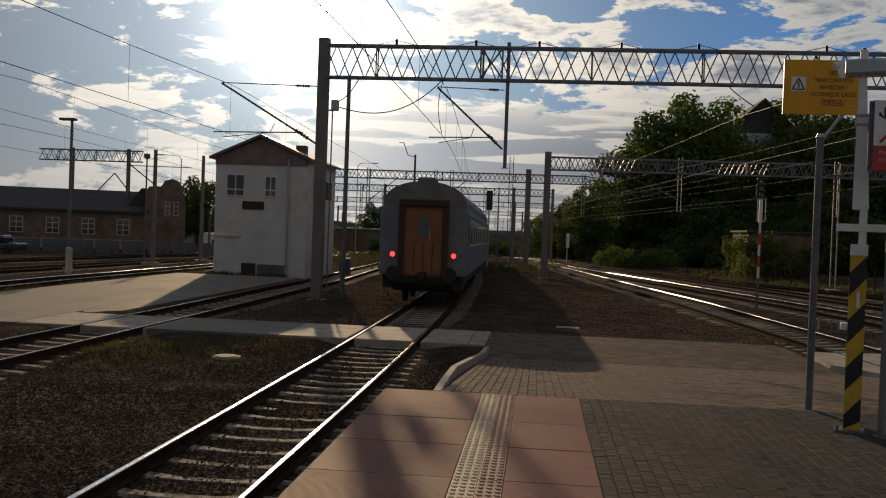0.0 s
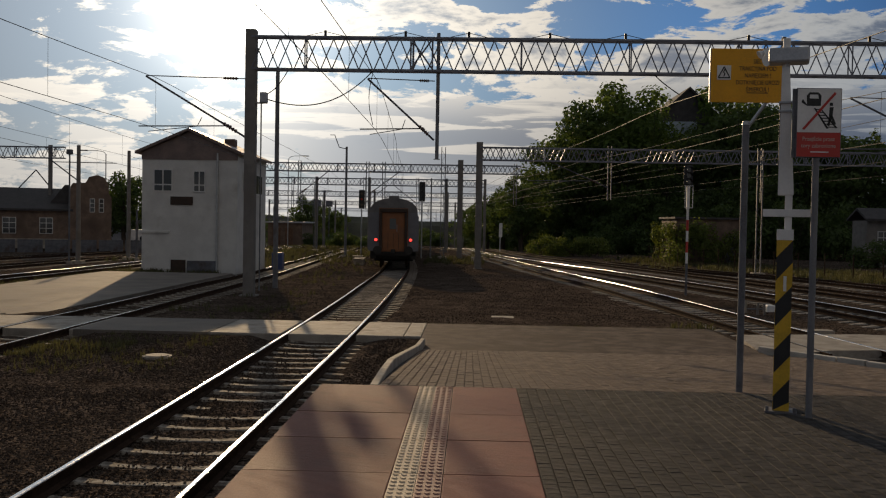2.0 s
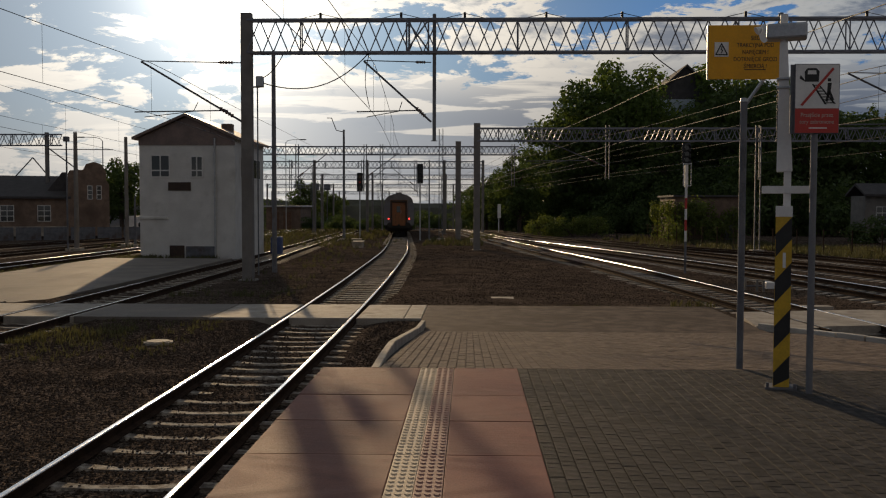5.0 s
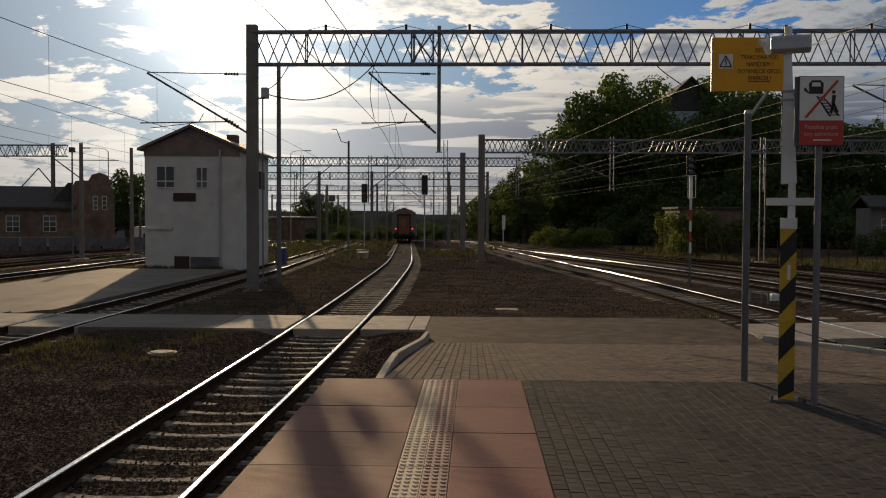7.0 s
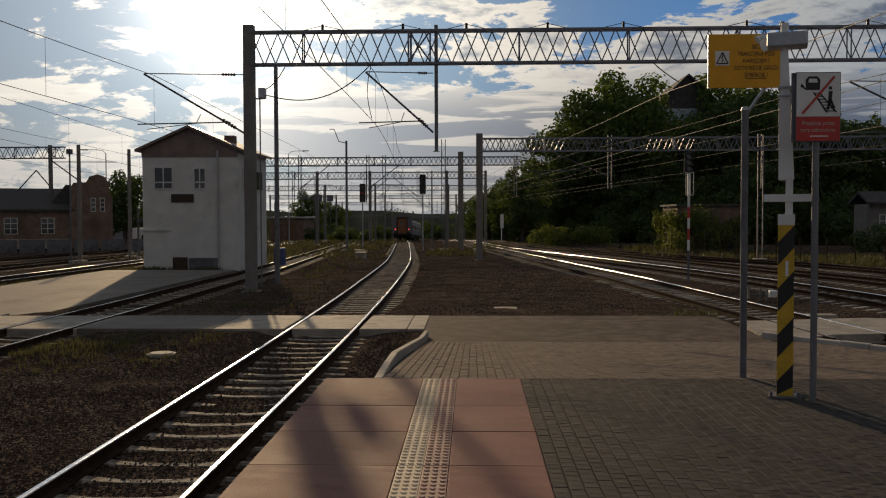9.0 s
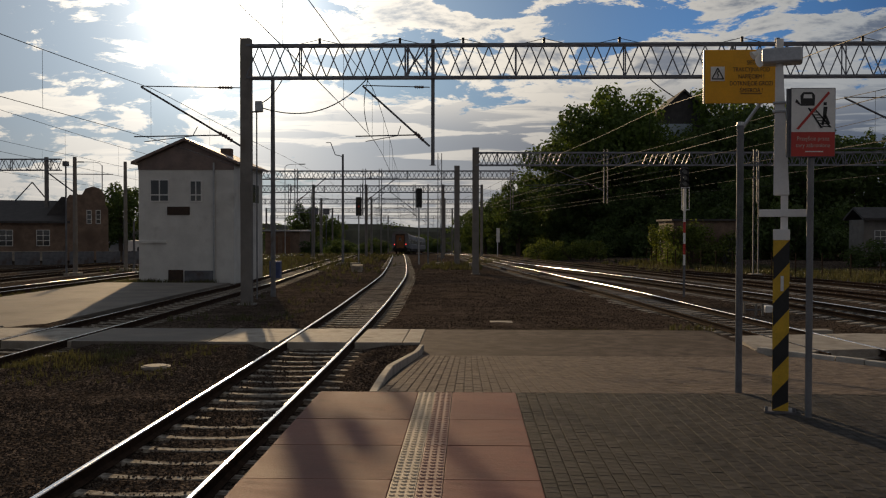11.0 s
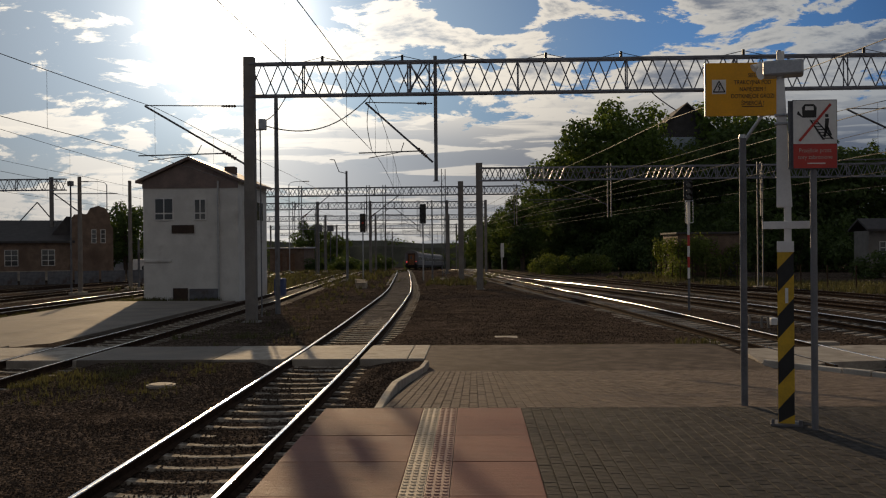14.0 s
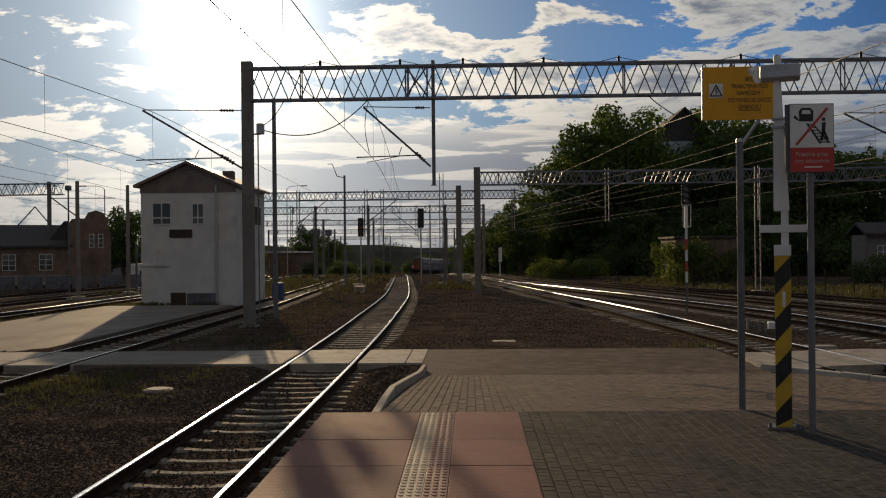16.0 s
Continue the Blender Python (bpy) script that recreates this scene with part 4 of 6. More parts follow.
def build_infill():
    """Fine gravel and dirt that fills the curving track up between its rails."""
    line = [(x, y, track_z(y) - 0.135) for x, y in smooth_line(LINES["main"], 31.0, 150, 1.0)]
    bm = bmesh.new()
    rows = []
    for i, p in enumerate(line):
        d = (Vector(line[min(i + 1, len(line) - 1)]) - Vector(line[max(i - 1, 0)])).normalized()
        side = d.cross(Vector((0, 0, 1))).normalized()
        rise = 0.03 * min(1, i / 6) - 0.04
        rows.append([bm.verts.new(Vector(p) + side * u * 0.66 + Vector((0, 0, rise * (1.0 if abs(u) < 0.9 else 0.4) + 0.02 * noise.noise((u * 2, i * 0.4, 9))))) for u in (-1, -0.6, -0.2, 0.2, 0.6, 1)])
    for a, b in zip(rows, rows[1:]):
        for i in range(5):
            bm.faces.new((a[i], a[i + 1], b[i + 1], b[i]))
    tagged(part("gravel_infill", bm, "gravel", smooth=True), "grey gravel and dirt packed between the rails", "gravel", kind="structure")


def build_tracks():
    build_infill()
    build_track("main", -12, 300, 170, "single track with concrete sleepers beside the platform, curving away")
    build_track("left_one", -4, 240, 130, "track with concrete sleepers passing the signal box", "raildull")
    build_track("left_two", 5, 220, 90, "yard track beyond the concrete apron")
    build_track("left_three", 20, 200, 90, "yard track before the warehouse", "raildull")
    build_track("left_four", 20, 200, 70, "yard track before the warehouse", "raildull")
    build_track("right_one", 18.8, 200, 110, "main track with concrete sleepers and a shining rail", "railtop", -0.012, "sleeper_old")
    build_track("right_two", 12, 200, 100, "main track with concrete sleepers and a shining rail", "railtop", -0.012, "sleeper_old")
    build_track("right_three", 20, 200, 100, "main track in dark ballast", "raildull", -0.012, "sleeper_old")
    build_track("right_four", 24, 76, 76, "main track by the fence", "raildull", -0.012, "sleeper_old")


# ---- train ----
def build_coach(rear):
    """One passenger coach, its rear end at y = 0, its rail level at z = 0, running towards +y."""
    L, W = 24.2, 2.83
    c = thing("passenger_coach", "pale grey passenger coach with orange end door and red tail lamps" if rear else "pale grey passenger coach coupled in a train",
              "railway coach", "coaches of the train")
    m = Matrix.Translation((0, L / 2, 0))
    body = part("body", prism(bmesh.new(), [(-W / 2, 1.0), (W / 2, 1.0), (W / 2 + 0.02, 1.7), (W / 2, 3.0), (W / 2 - 0.06, 3.2), (-W / 2 + 0.06, 3.2), (-W / 2, 3.0), (-W / 2 - 0.02, 1.7)], L, m), "carbody", c)
    roof = [(W / 2 - 0.05, 3.202)] + [((W / 2 - 0.05) * math.cos(math.pi * i / 20), 3.202 + 0.83 * math.sin(math.pi * i / 20) ** 0.85) for i in range(1, 20)] + [(-W / 2 + 0.05, 3.202)]
    roof = part("roof", prism(bmesh.new(), roof, L - 0.06, m), "carroof", c, "rounded sooty roof")
    for y in (0.9, 8.0, 16.0, 23.3):
        part("roof_vent", B((-0.3, y - 0.5, 3.95), (0.3, y + 0.5, 4.18), 0.06), "carroof", roof)
    # the end with its gangway
    end = part("end_panel", B((-0.82, -0.05, 0.95), (0.82, -0.003, 3.45), 0.015), "carorange", c, "orange-brown end wall")
    part("end_door", B((-0.60, -0.075, 1.02), (0.60, -0.052, 3.12), 0.01), "carorange", end, "orange end door")
    for x in (-0.3, 0.0, 0.3):
        part("door_rib", B((x - 0.012, -0.09, 1.1), (x + 0.012, -0.076, 2.0), 0.003), "bellows", end)
    part("door_handle", R((0.2, -0.11, 2.1), (0.2, -0.11, 2.5), 0.016), "galv", end)
    part("door_window", B((-0.22, -0.09, 2.25), (0.14, -0.077, 2.85), 0.006), "glass", end)
    bm = bmesh.new()
    for x0, x1, z0, z1 in ((-0.80, -0.64, 1.0, 3.2), (0.64, 0.80, 1.0, 3.2), (-0.80, 0.80, 3.2, 3.42)):
        box(bm, (x0, -0.22, z0), (x1, -0.052, z1), 0, None, 0.04)
    part("gangway_bellows", bm, "bellows", c, "dark rubber gangway tubes")
    for x in (-0.99, 0.99):
        lamp = part("tail_lamp", R((x, -0.001, 1.64), (x, -0.07, 1.64), 0.10, 0.10, 16), "black", c)
        part("lens", R((x, -0.072, 1.64), (x, -0.085, 1.64), 0.085, 0.08, 16), "tail" if rear else "glass", lamp, "glowing red lens" if rear else "")
        buf = part("buffer", R((x * 0.89, 0.0, 1.05), (x * 0.89, -0.55, 1.05), 0.09, 0.09, 12), "cardark", c)
        part("buffer_plate", R((x * 0.89, -0.55, 1.05), (x * 0.89, -0.60, 1.05), 0.25, 0.24, 18), "cardark", buf)
        part("corner_step", B((x * 1.15 - 0.15, -0.05, 0.55), (x * 1.15 + 0.15, 0.35, 0.95), 0.02), "cardark", c)
    part("headstock", B((-1.3, -0.05, 0.72), (1.3, 0.25, 0.999), 0.02), "cardark", c)
    part("coupling", B((-0.12, -0.5, 0.85), (0.12, -0.051, 1.1), 0.03), "cardark", c)
    part("underframe", B((-1.2, 0.3, 0.55), (1.2, L - 0.3, 0.998), 0.03), "cardark", c)
    part("handrail", R((0.72, -0.1, 1.3), (0.72, -0.1, 2.4), 0.015), "galv", c)
    # windows and doors along both sides
    for s in (-1, 1):
        x = s * (W / 2 + 0.008)
        for i in range(10):
            y = 2.6 + i * 2.1
            win = part("window", B((x - 0.012, y - 0.62, 1.95), (x + 0.012, y + 0.62, 2.85), 0.008), "frame", c)
            part("pane", B((x - 0.016, y - 0.55, 2.02), (x + 0.016, y + 0.55, 2.78), 0.0), "glass", win)
        for y in (0.75, L - 0.75):
            d = part("side_door", B((x - 0.02, y - 0.4, 1.05), (x + 0.02, y + 0.4, 3.0), 0.01), "carbody", c)
            part("pane", B((x - 0.026, y - 0.25, 2.0), (x + 0.026, y + 0.25, 2.7)), "glass", d)
    for yb in (3.2, L - 3.2):
        bogie = part("bogie", B((-1.15, yb - 1.7, 0.38), (1.15, yb + 1.7, 0.62), 0.05), "cardark", c)
        for dy in (-1.25, 1.25):
            for s in (-0.75, 0.75):
                part("wheel", R((s - 0.065, yb + dy, 0.46), (s + 0.065, yb + dy, 0.46), 0.46, 0.46, 24), "railrust", bogie)
    return c


# (seconds, distance of the train's rear end along the line)
REAR = [(0.0, 29.7), (0.5, 35.2), (1.0, 41.0), (1.5, 46.8), (2.0, 52.9), (2.5, 59.2), (3.0, 65.6), (3.5, 72.0), (4.0, 78.2), (4.2, 80.6), (5.3, 92.5), (6.5, 105.0),
        (7.5, 117.0), (8.5, 129.5), (9.8, 146), (11.0, 160.0), (12.0, 172.0), (13.0, 184.0), (14.5, 202.0), (16.0, 221.0)]
COACHES = []
SWAY = 0.22                                    # the last coach leans to the left rail at first


def build_train():
    COACHES.append(build_coach(True))
    for i in range(2):
        COACHES.append(build_coach(False))


def motions():
    for i, c in enumerate(COACHES):
        rows = []
        for t, d in REAR:
            y0 = d + i * 24.9
            y1 = y0 + 24.0
            a = Vector((track_x("main", y0) - SWAY * max(0.0, 1 - (y0 - 29.7) / 80), y0, track_z(y0)))
            b = Vector((track_x("main", y1), y1, track_z(y1)))
            dv = b - a
            rows.append((t, pose(a.x, a.y, a.z, math.degrees(math.atan2(dv.z, dv.xy.length)), 0, -math.degrees(math.atan2(dv.x, dv.y)))))
        walk(c, rows)


# ---- signal box ----
def build_signal_box():
    s = thing("signal_box", "two-storey pale plastered signal box with a low gabled roof", "building", kind="structure")
    s.matrix_basis = Matrix.Translation((0, 0, 1.69)) @ Matrix.Scale(1.099, 4) @ Matrix.Translation((0, 0, -1.69))
    x0, x1, y0, y1, g = -15.15, -10.75, 42.3, 48.2, RAIL - 0.25
    eave, apex = 4.75, 5.75
    mx = (x0 + x1) / 2
    bm = bmesh.new()
    prism(bm, [(x0, g), (x1, g), (x1, eave), (mx, apex - 0.06), (x0, eave)], y1 - y0, Matrix.Translation((0, (y0 + y1) / 2, 0)))
    part("wall", bm, "plaster", s)
    for sgn in (-1, 1):
        bm = bmesh.new()
        xe = mx + sgn * ((x1 - x0) / 2 + 0.25)
        ze = eave - 0.08
        prism(bm, [(mx, apex), (xe, ze), (xe, ze + 0.12), (mx, apex + 0.12)], y1 - y0 + 0.6, Matrix.Translation((0, (y0 + y1) / 2, 0)))
        part("roof", bm, "rooftin", s, "low red-brown sheet roof")
    bm = bmesh.new()
    prism(bm, [(x0 - 0.02, eave - 0.32), (x1 + 0.02, eave - 0.32), (x1 + 0.02, eave), (mx, apex - 0.03), (x0 - 0.02, eave)], 0.03, Matrix.Translation((0, y0 - 0.02, 0)))
    part("gable_board", bm, "rooftin", s)
    part("chimney", B((-12.0, y0 + 2.4, 4.9), (-11.5, y0 + 2.9, 5.62), 0.02), "brickwall", s)
    # windows and boards on the front
    for wx0, wx1, wz0, wz1 in ((-14.62, -13.72, 2.95, 4.0), (-12.78, -12.2, 2.95, 3.95)):
        w = part("window", B((wx0, y0 - 0.045, wz0), (wx1, y0 - 0.003, wz1), 0.008), "frame", s)
        n = 2
        for i in range(n):
            a, b = wx0 + 0.06 + (wx1 - wx0 - 0.06) * i / n, wx0 + (wx1 - wx0 - 0.06) * (i + 1) / n
            part("pane", B((a, y0 - 0.052, wz0 + 0.36), (b, y0 - 0.047, wz1 - 0.06)), "glass", w)
            part("pane", B((a, y0 - 0.052, wz0 + 0.06), (b, y0 - 0.047, wz0 + 0.3)), "glass", w)
    part("name_board", B((-13.82, y0 - 0.06, 2.36), (-12.78, y0 - 0.004, 2.74), 0.01), "bellows", s, "dark name board, lettering not readable")
    part("cornice", B((x0 - 0.06, y0 - 0.08, 1.05), (x0 + 1.3, y0 + 0.02, 1.17), 0.01), "plaster", s)
    part("door", B((-13.78, y0 - 0.06, g), (-13.1, y0 - 0.004, g + 0.85), 0.01), "bellows", s, "dark brown cellar door")
    part("cellar_hatch", B((-13.02, y0 - 0.08, g), (-11.7, y0 - 0.004, g + 0.82), 0.02), "dark_steel", s, "dark boarded cellar hatch")
    part("downpipe", R((x1 - 0.9, y0 - 0.06, g), (x1 - 0.9, y0 - 0.06, eave), 0.05), "galv", s)
    for yy in (43.2, 45.6):
        w = part("window", B((x1 + 0.003, yy, 2.95), (x1 + 0.045, yy + 1.6, 4.0), 0.008), "frame", s)
        part("pane", B((x1 + 0.047, yy + 0.08, 3.03), (x1 + 0.052, yy + 0.76, 3.92)), "glass", w)
        part("pane", B((x1 + 0.047, yy + 0.84, 3.03), (x1 + 0.052, yy + 1.52, 3.92)), "glass", w)
    tagged(part("litter_bin", B((-11.35, 52.6, -1.15), (-10.75, 53.2, -0.1), 0.05), "bluebin"), "blue plastic bin beside the signal box", "bin")


# ---- signs at the platform's end ----
def text_mesh(words, size, m, mat, parent, name="lettering", depth=0.001, align="CENTER"):
    cu = bpy.data.curves.new(name, "FONT")
    cu.body, cu.size, cu.align_x, cu.align_y, cu.extrude = words, size, align, "CENTER", depth
    tmp = bpy.data.objects.new(name, cu)
    scene.collection.objects.link(tmp)
    me = bpy.data.meshes.new_from_object(tmp.evaluated_get(bpy.context.evaluated_depsgraph_get()))
    bpy.data.objects.remove(tmp)
    me.materials.clear()
    me.materials.append(M[mat])
    ob = new(name, me)
    ob.parent, ob.matrix_basis = parent, m
    return ob


def build_signs():
    # yellow warning board on a grey post with a slanting arm
    w = thing("warning_sign", "yellow high-voltage warning board with black lettering on a grey steel post", "sign")
    py, px = 9.80, 2.83
    part("post", R((px, py, -0.05), (px, py, 2.78), 0.036, 0.036, 14), "dark_steel", w)
    part("post_cap", R((px, py, 2.78), (px, py, 2.82), 0.045, 0.03, 14), "galv", w)
    part("arm", R((px + 0.01, py, 2.74), (px + 0.22, py, 3.04), 0.018, 0.018, 8), "galv", w)
    bx0, bx1, bz0, bz1 = 2.45, 3.22, 3.01, 3.565
    by = py - 0.03
    board = part("board", B((bx0, by, bz0), (bx1, by + 0.02, bz1), 0.006), "yellow", w)
    part("board_edge", B((bx0 - 0.012, by + 0.004, bz0), (bx0 - 0.001, by + 0.03, bz1)), "galv", board)
    cx = 2.93
    for i, words in enumerate(("SIEĆ", "TRAKCYJNA POD", "NAPIĘCIEM !", "DOTKNIĘCIE GROZI", "ŚMIERCIĄ !")):
        text_mesh(words, 0.062, Matrix.Translation((cx, by - 0.002, 3.43 - i * 0.072)) @ Matrix.Rotation(radians(90), 4, "X") @ Matrix.Diagonal((0.78, 1, 1, 1)), "black", board)
    part("underline", B((cx - 0.11, by - 0.004, 3.105), (cx + 0.11, by - 0.001, 3.112)), "black", board)
    plate = part("pictogram_plate", B((2.51, by - 0.006, 3.24), (2.655, by - 0.001, 3.39), 0.003), "white", board, "small white plate with a black triangle")
    bm = bmesh.new()
    tri = [(2.5825, 3.375), (2.523, 3.262), (2.642, 3.262)]
    for (xa, za), (xb, zb) in zip(tri, tri[1:] + tri[:1]):
        rod(bm, (xa, by - 0.007, za), (xb, by - 0.007, zb), 0.006, seg=4)
    for (xa, za), (xb, zb) in (((2.588, 3.345), (2.575, 3.315)), ((2.575, 3.315), (2.592, 3.308)), ((2.592, 3.308), (2.58, 3.275))):
        rod(bm, (xa, by - 0.007, za), (xb, by - 0.007, zb), 0.005, seg=4)
    part("triangle", bm, "black", plate)

    # striped bollard that carries the tapering white column and its floodlight
    b = thing("warning_post", "yellow and black striped bollard with a white column and floodlight", "post")
    b.matrix_basis = pose(2.905, 8.72, 0, 0, 0, -18.4)
    x, y = 0.0, 0.0
    h = 0.072
    part("foot_plate", B((x - 0.14, y - 0.12, -0.01), (x + 0.14, y + 0.12, 0.018), 0.004), "dark_steel", b)
    for sx in (-0.12, 0.12):
        part("bolt", R((x + sx, y - 0.1, 0.02), (x + sx, y - 0.1, 0.06), 0.016, 0.016, 8), "dark_steel", b)
    bm = bmesh.new()
    # bands that climb to the right round the column
    z = -0.28
    k = 0
    post = part("bollard", B((x - h + 0.002, y - h + 0.002, 0.02), (x + h - 0.002, y + h - 0.002, 1.60)), "black", b)
    sl, bh = 0.17, 0.215
    while z < 1.62:
        if k % 2 == 0:
            for ax, sg in (("front", -1), ("left", 1)):
                zl0, zr0 = z, z + sl
                pts = []
                for u, zz in ((0, zl0), (1, zr0), (1, zr0 + bh), (0, zl0 + bh)):
                    zz = min(max(zz, 0.02), 1.60)
                    pts.append((x - h + 2 * h * u, y - h - 0.0005, zz) if ax == "front" else (x - h - 0.0005, y + h - 2 * h * u, zz))
                if max(p[2] for p in pts) - min(p[2] for p in pts) > 0.01:
                    vs = [bm.verts.new(p) for p in pts]
                    vb = [bm.verts.new((p[0] + (0.0025 if ax == "left" else 0), p[1] + (0.0025 if ax == "front" else 0), p[2])) for p in pts]
                    bm.faces.new(vs), bm.faces.new(vb[::-1])
                    for i in range(4):
                        bm.faces.new((vs[i], vb[i], vb[(i + 1) % 4], vs[(i + 1) % 4]))
        z += bh
        k += 1
    bmesh.ops.recalc_face_normals(bm, faces=bm.faces)
    part("stripes", bm, "stripey", post, "yellow slanting bands")
    part("label_tag", B((x - 0.005, y - h - 0.006, 1.13), (x + 0.022, y - h - 0.002, 1.27)), "white", post)
    part("cap", B((x - h - 0.002, y - h - 0.002, 1.60), (x + h + 0.002, y + h + 0.002, 1.70), 0.004), "white", b)
    part("stem", B((x - 0.01, y - 0.03, 1.70), (x + 0.055, y + 0.03, 2.1), 0.004), "white", b)
    part("cross_bar", B((x - 0.20, y - 0.045, 1.815), (x + 0.255, y - 0.031, 1.885), 0.003), "white", b, "white cross bar")
    bm = bmesh.new()
    a = [bm.verts.new(q) for q in ((x - 0.075, y - 0.045, 2.015), (x + 0.065, y - 0.045, 2.015), (x + 0.065, y + 0.045, 2.015), (x - 0.075, y + 0.045, 2.015))]
    c = [bm.verts.new(q) for q in ((x - 0.066, y - 0.036, 3.2), (x + 0.002, y - 0.036, 3.2), (x + 0.002, y + 0.036, 3.2), (x - 0.066, y + 0.036, 3.2))]
    bm.faces.new(a[::-1]), bm.faces.new(c)
    for i in range(4):
        bm.faces.new((a[i], a[(i + 1) % 4], c[(i + 1) % 4], c[i]))
    bmesh.ops.recalc_face_normals(bm, faces=bm.faces)
    bmesh.ops.bevel(bm, geom=list(bm.edges), offset=0.006, segments=2, affect="EDGES")
    part("column", bm, "white", b, "tapering white column")
    part("column_top", R((x - 0.03, y, 3.2), (x - 0.03, y, 3.46), 0.034, 0.034, 16), "white", b)
    for zz in (2.78, 2.86):
        part("clamp", B((x - 0.085, y - 0.052, zz), (x + 0.035, y + 0.05, zz + 0.02), 0.003), "galv", b)
    fl = part("floodlight", B((x - 0.185, y - 0.09, 3.23), (x + 0.17, y + 0.12, 3.37), 0.02), "galv", b, "grey floodlight housing")
    part("floodlight_glass", R((x - 0.186, y + 0.0, 3.30), (x - 0.205, y - 0.012, 3.297), 0.075, 0.085, 24), "lampwhite", fl)
    bm = R((x - 0.235, y - 0.03, 3.338), (x - 0.270, y - 0.045, 3.316), 0.022, 0.040, 20)
    part("spot_lamp", bm, "lampwhite", fl)

    # no-crossing sign
    s = thing("prohibition_sign", "white and red no-crossing sign on a grey steel post", "sign")
    x, y = 3.075, 8.47
    part("post", R((x, y, -0.05), (x, y, 2.40), 0.03, 0.03, 14), "postgrey", s)
    bx0, bx1, bz0, bz1 = 2.875, 3.275, 2.345, 2.965
    by = y - 0.05
    part("back_board", B((bx0 - 0.03, by + 0.016, bz0 - 0.0), (bx1 - 0.02, by + 0.03, bz1 - 0.005), 0.003), "dark_steel", s)
    fr = part("board", B((bx0, by, bz0), (bx1, by + 0.014, bz1), 0.006), "dark_steel", s)
    part("white_panel", B((bx0 + 0.008, by - 0.003, bz0 + 0.225), (bx1 - 0.008, by - 0.0005, bz1 - 0.008)), "white", fr)
    part("red_panel", B((bx0 + 0.008, by - 0.003, bz0 + 0.008), (bx1 - 0.008, by - 0.0005, bz0 + 0.223)), "signred", fr)
    for i, words in enumerate(("Przejście przez", "tory zabronione")):
        text_mesh(words, 0.052, Matrix.Translation(((bx0 + bx1) / 2, by - 0.004, bz0 + 0.165 - i * 0.06)) @ Matrix.Rotation(radians(90), 4, "X") @ Matrix.Diagonal((0.9, 1, 1, 1)), "kerbpale", fr)
    part("small_print", B((bx0 + 0.13, by - 0.006, bz0 + 0.045), (bx1 - 0.11, by - 0.0035, bz0 + 0.055)), "white", fr)
    # pictogram: engine front, rails with ties, a slanting bar figure, all as plain shapes
    def flat(pts, mat, name, dz=0.0045):
        bm = bmesh.new()
        vs = [bm.verts.new((bx0 + u, by - dz - 0.0015, bz0 + v)) for u, v in pts]
        vb = [bm.verts.new((bx0 + u, by - dz + 0.0005, bz0 + v)) for u, v in pts]
        bm.faces.new(vs), bm.faces.new(vb[::-1])
        for i in range(len(vs)):
            bm.faces.new((vs[i], vb[i], vb[(i + 1) % len(vs)], vs[(i + 1) % len(vs)]))
        bmesh.ops.recalc_face_normals(bm, faces=bm.faces)
        part(name, bm, mat, fr)
    flat([(0.09, 0.46), (0.21, 0.46), (0.215, 0.55), (0.19, 0.58), (0.11, 0.58), (0.085, 0.55)], "black", "engine_shape")
    flat([(0.11, 0.525), (0.19, 0.525), (0.185, 0.56), (0.115, 0.56)], "white", "engine_window", 0.0065)
    flat([(0.04, 0.49), (0.09, 0.46), (0.09, 0.47), (0.05, 0.52)], "black", "engine_side")
    flat([(0.15, 0.44), (0.165, 0.44), (0.285, 0.26), (0.265, 0.26)], "black", "rail_shape")
    flat([(0.20, 0.44), (0.212, 0.44), (0.365, 0.265), (0.345, 0.265)], "black", "rail_shape")
    for i in range(7):
        u, v = 0.165 + i * 0.018, 0.425 - i * 0.026
        flat([(u, v), (u + 0.055 + i * 0.004, v), (u + 0.055 + i * 0.004, v + 0.008), (u, v + 0.008)], "black", "tie_shape")
    flat([(0.285, 0.36), (0.315, 0.36), (0.325, 0.45), (0.29, 0.45)], "black", "upright_bar")
    flat([(0.27, 0.29), (0.29, 0.28), (0.315, 0.37), (0.29, 0.37)], "black", "slanting_bar")
    flat([(0.33, 0.29), (0.35, 0.30), (0.315, 0.38), (0.295, 0.37)], "black", "slanting_bar")
    flat([(0.29, 0.462), (0.318, 0.462), (0.318, 0.49), (0.29, 0.49)], "black", "square_mark")
    flat([(0.05, 0.255), (0.07, 0.245), (0.345, 0.57), (0.33, 0.585)], "signred", "slash", 0.008)


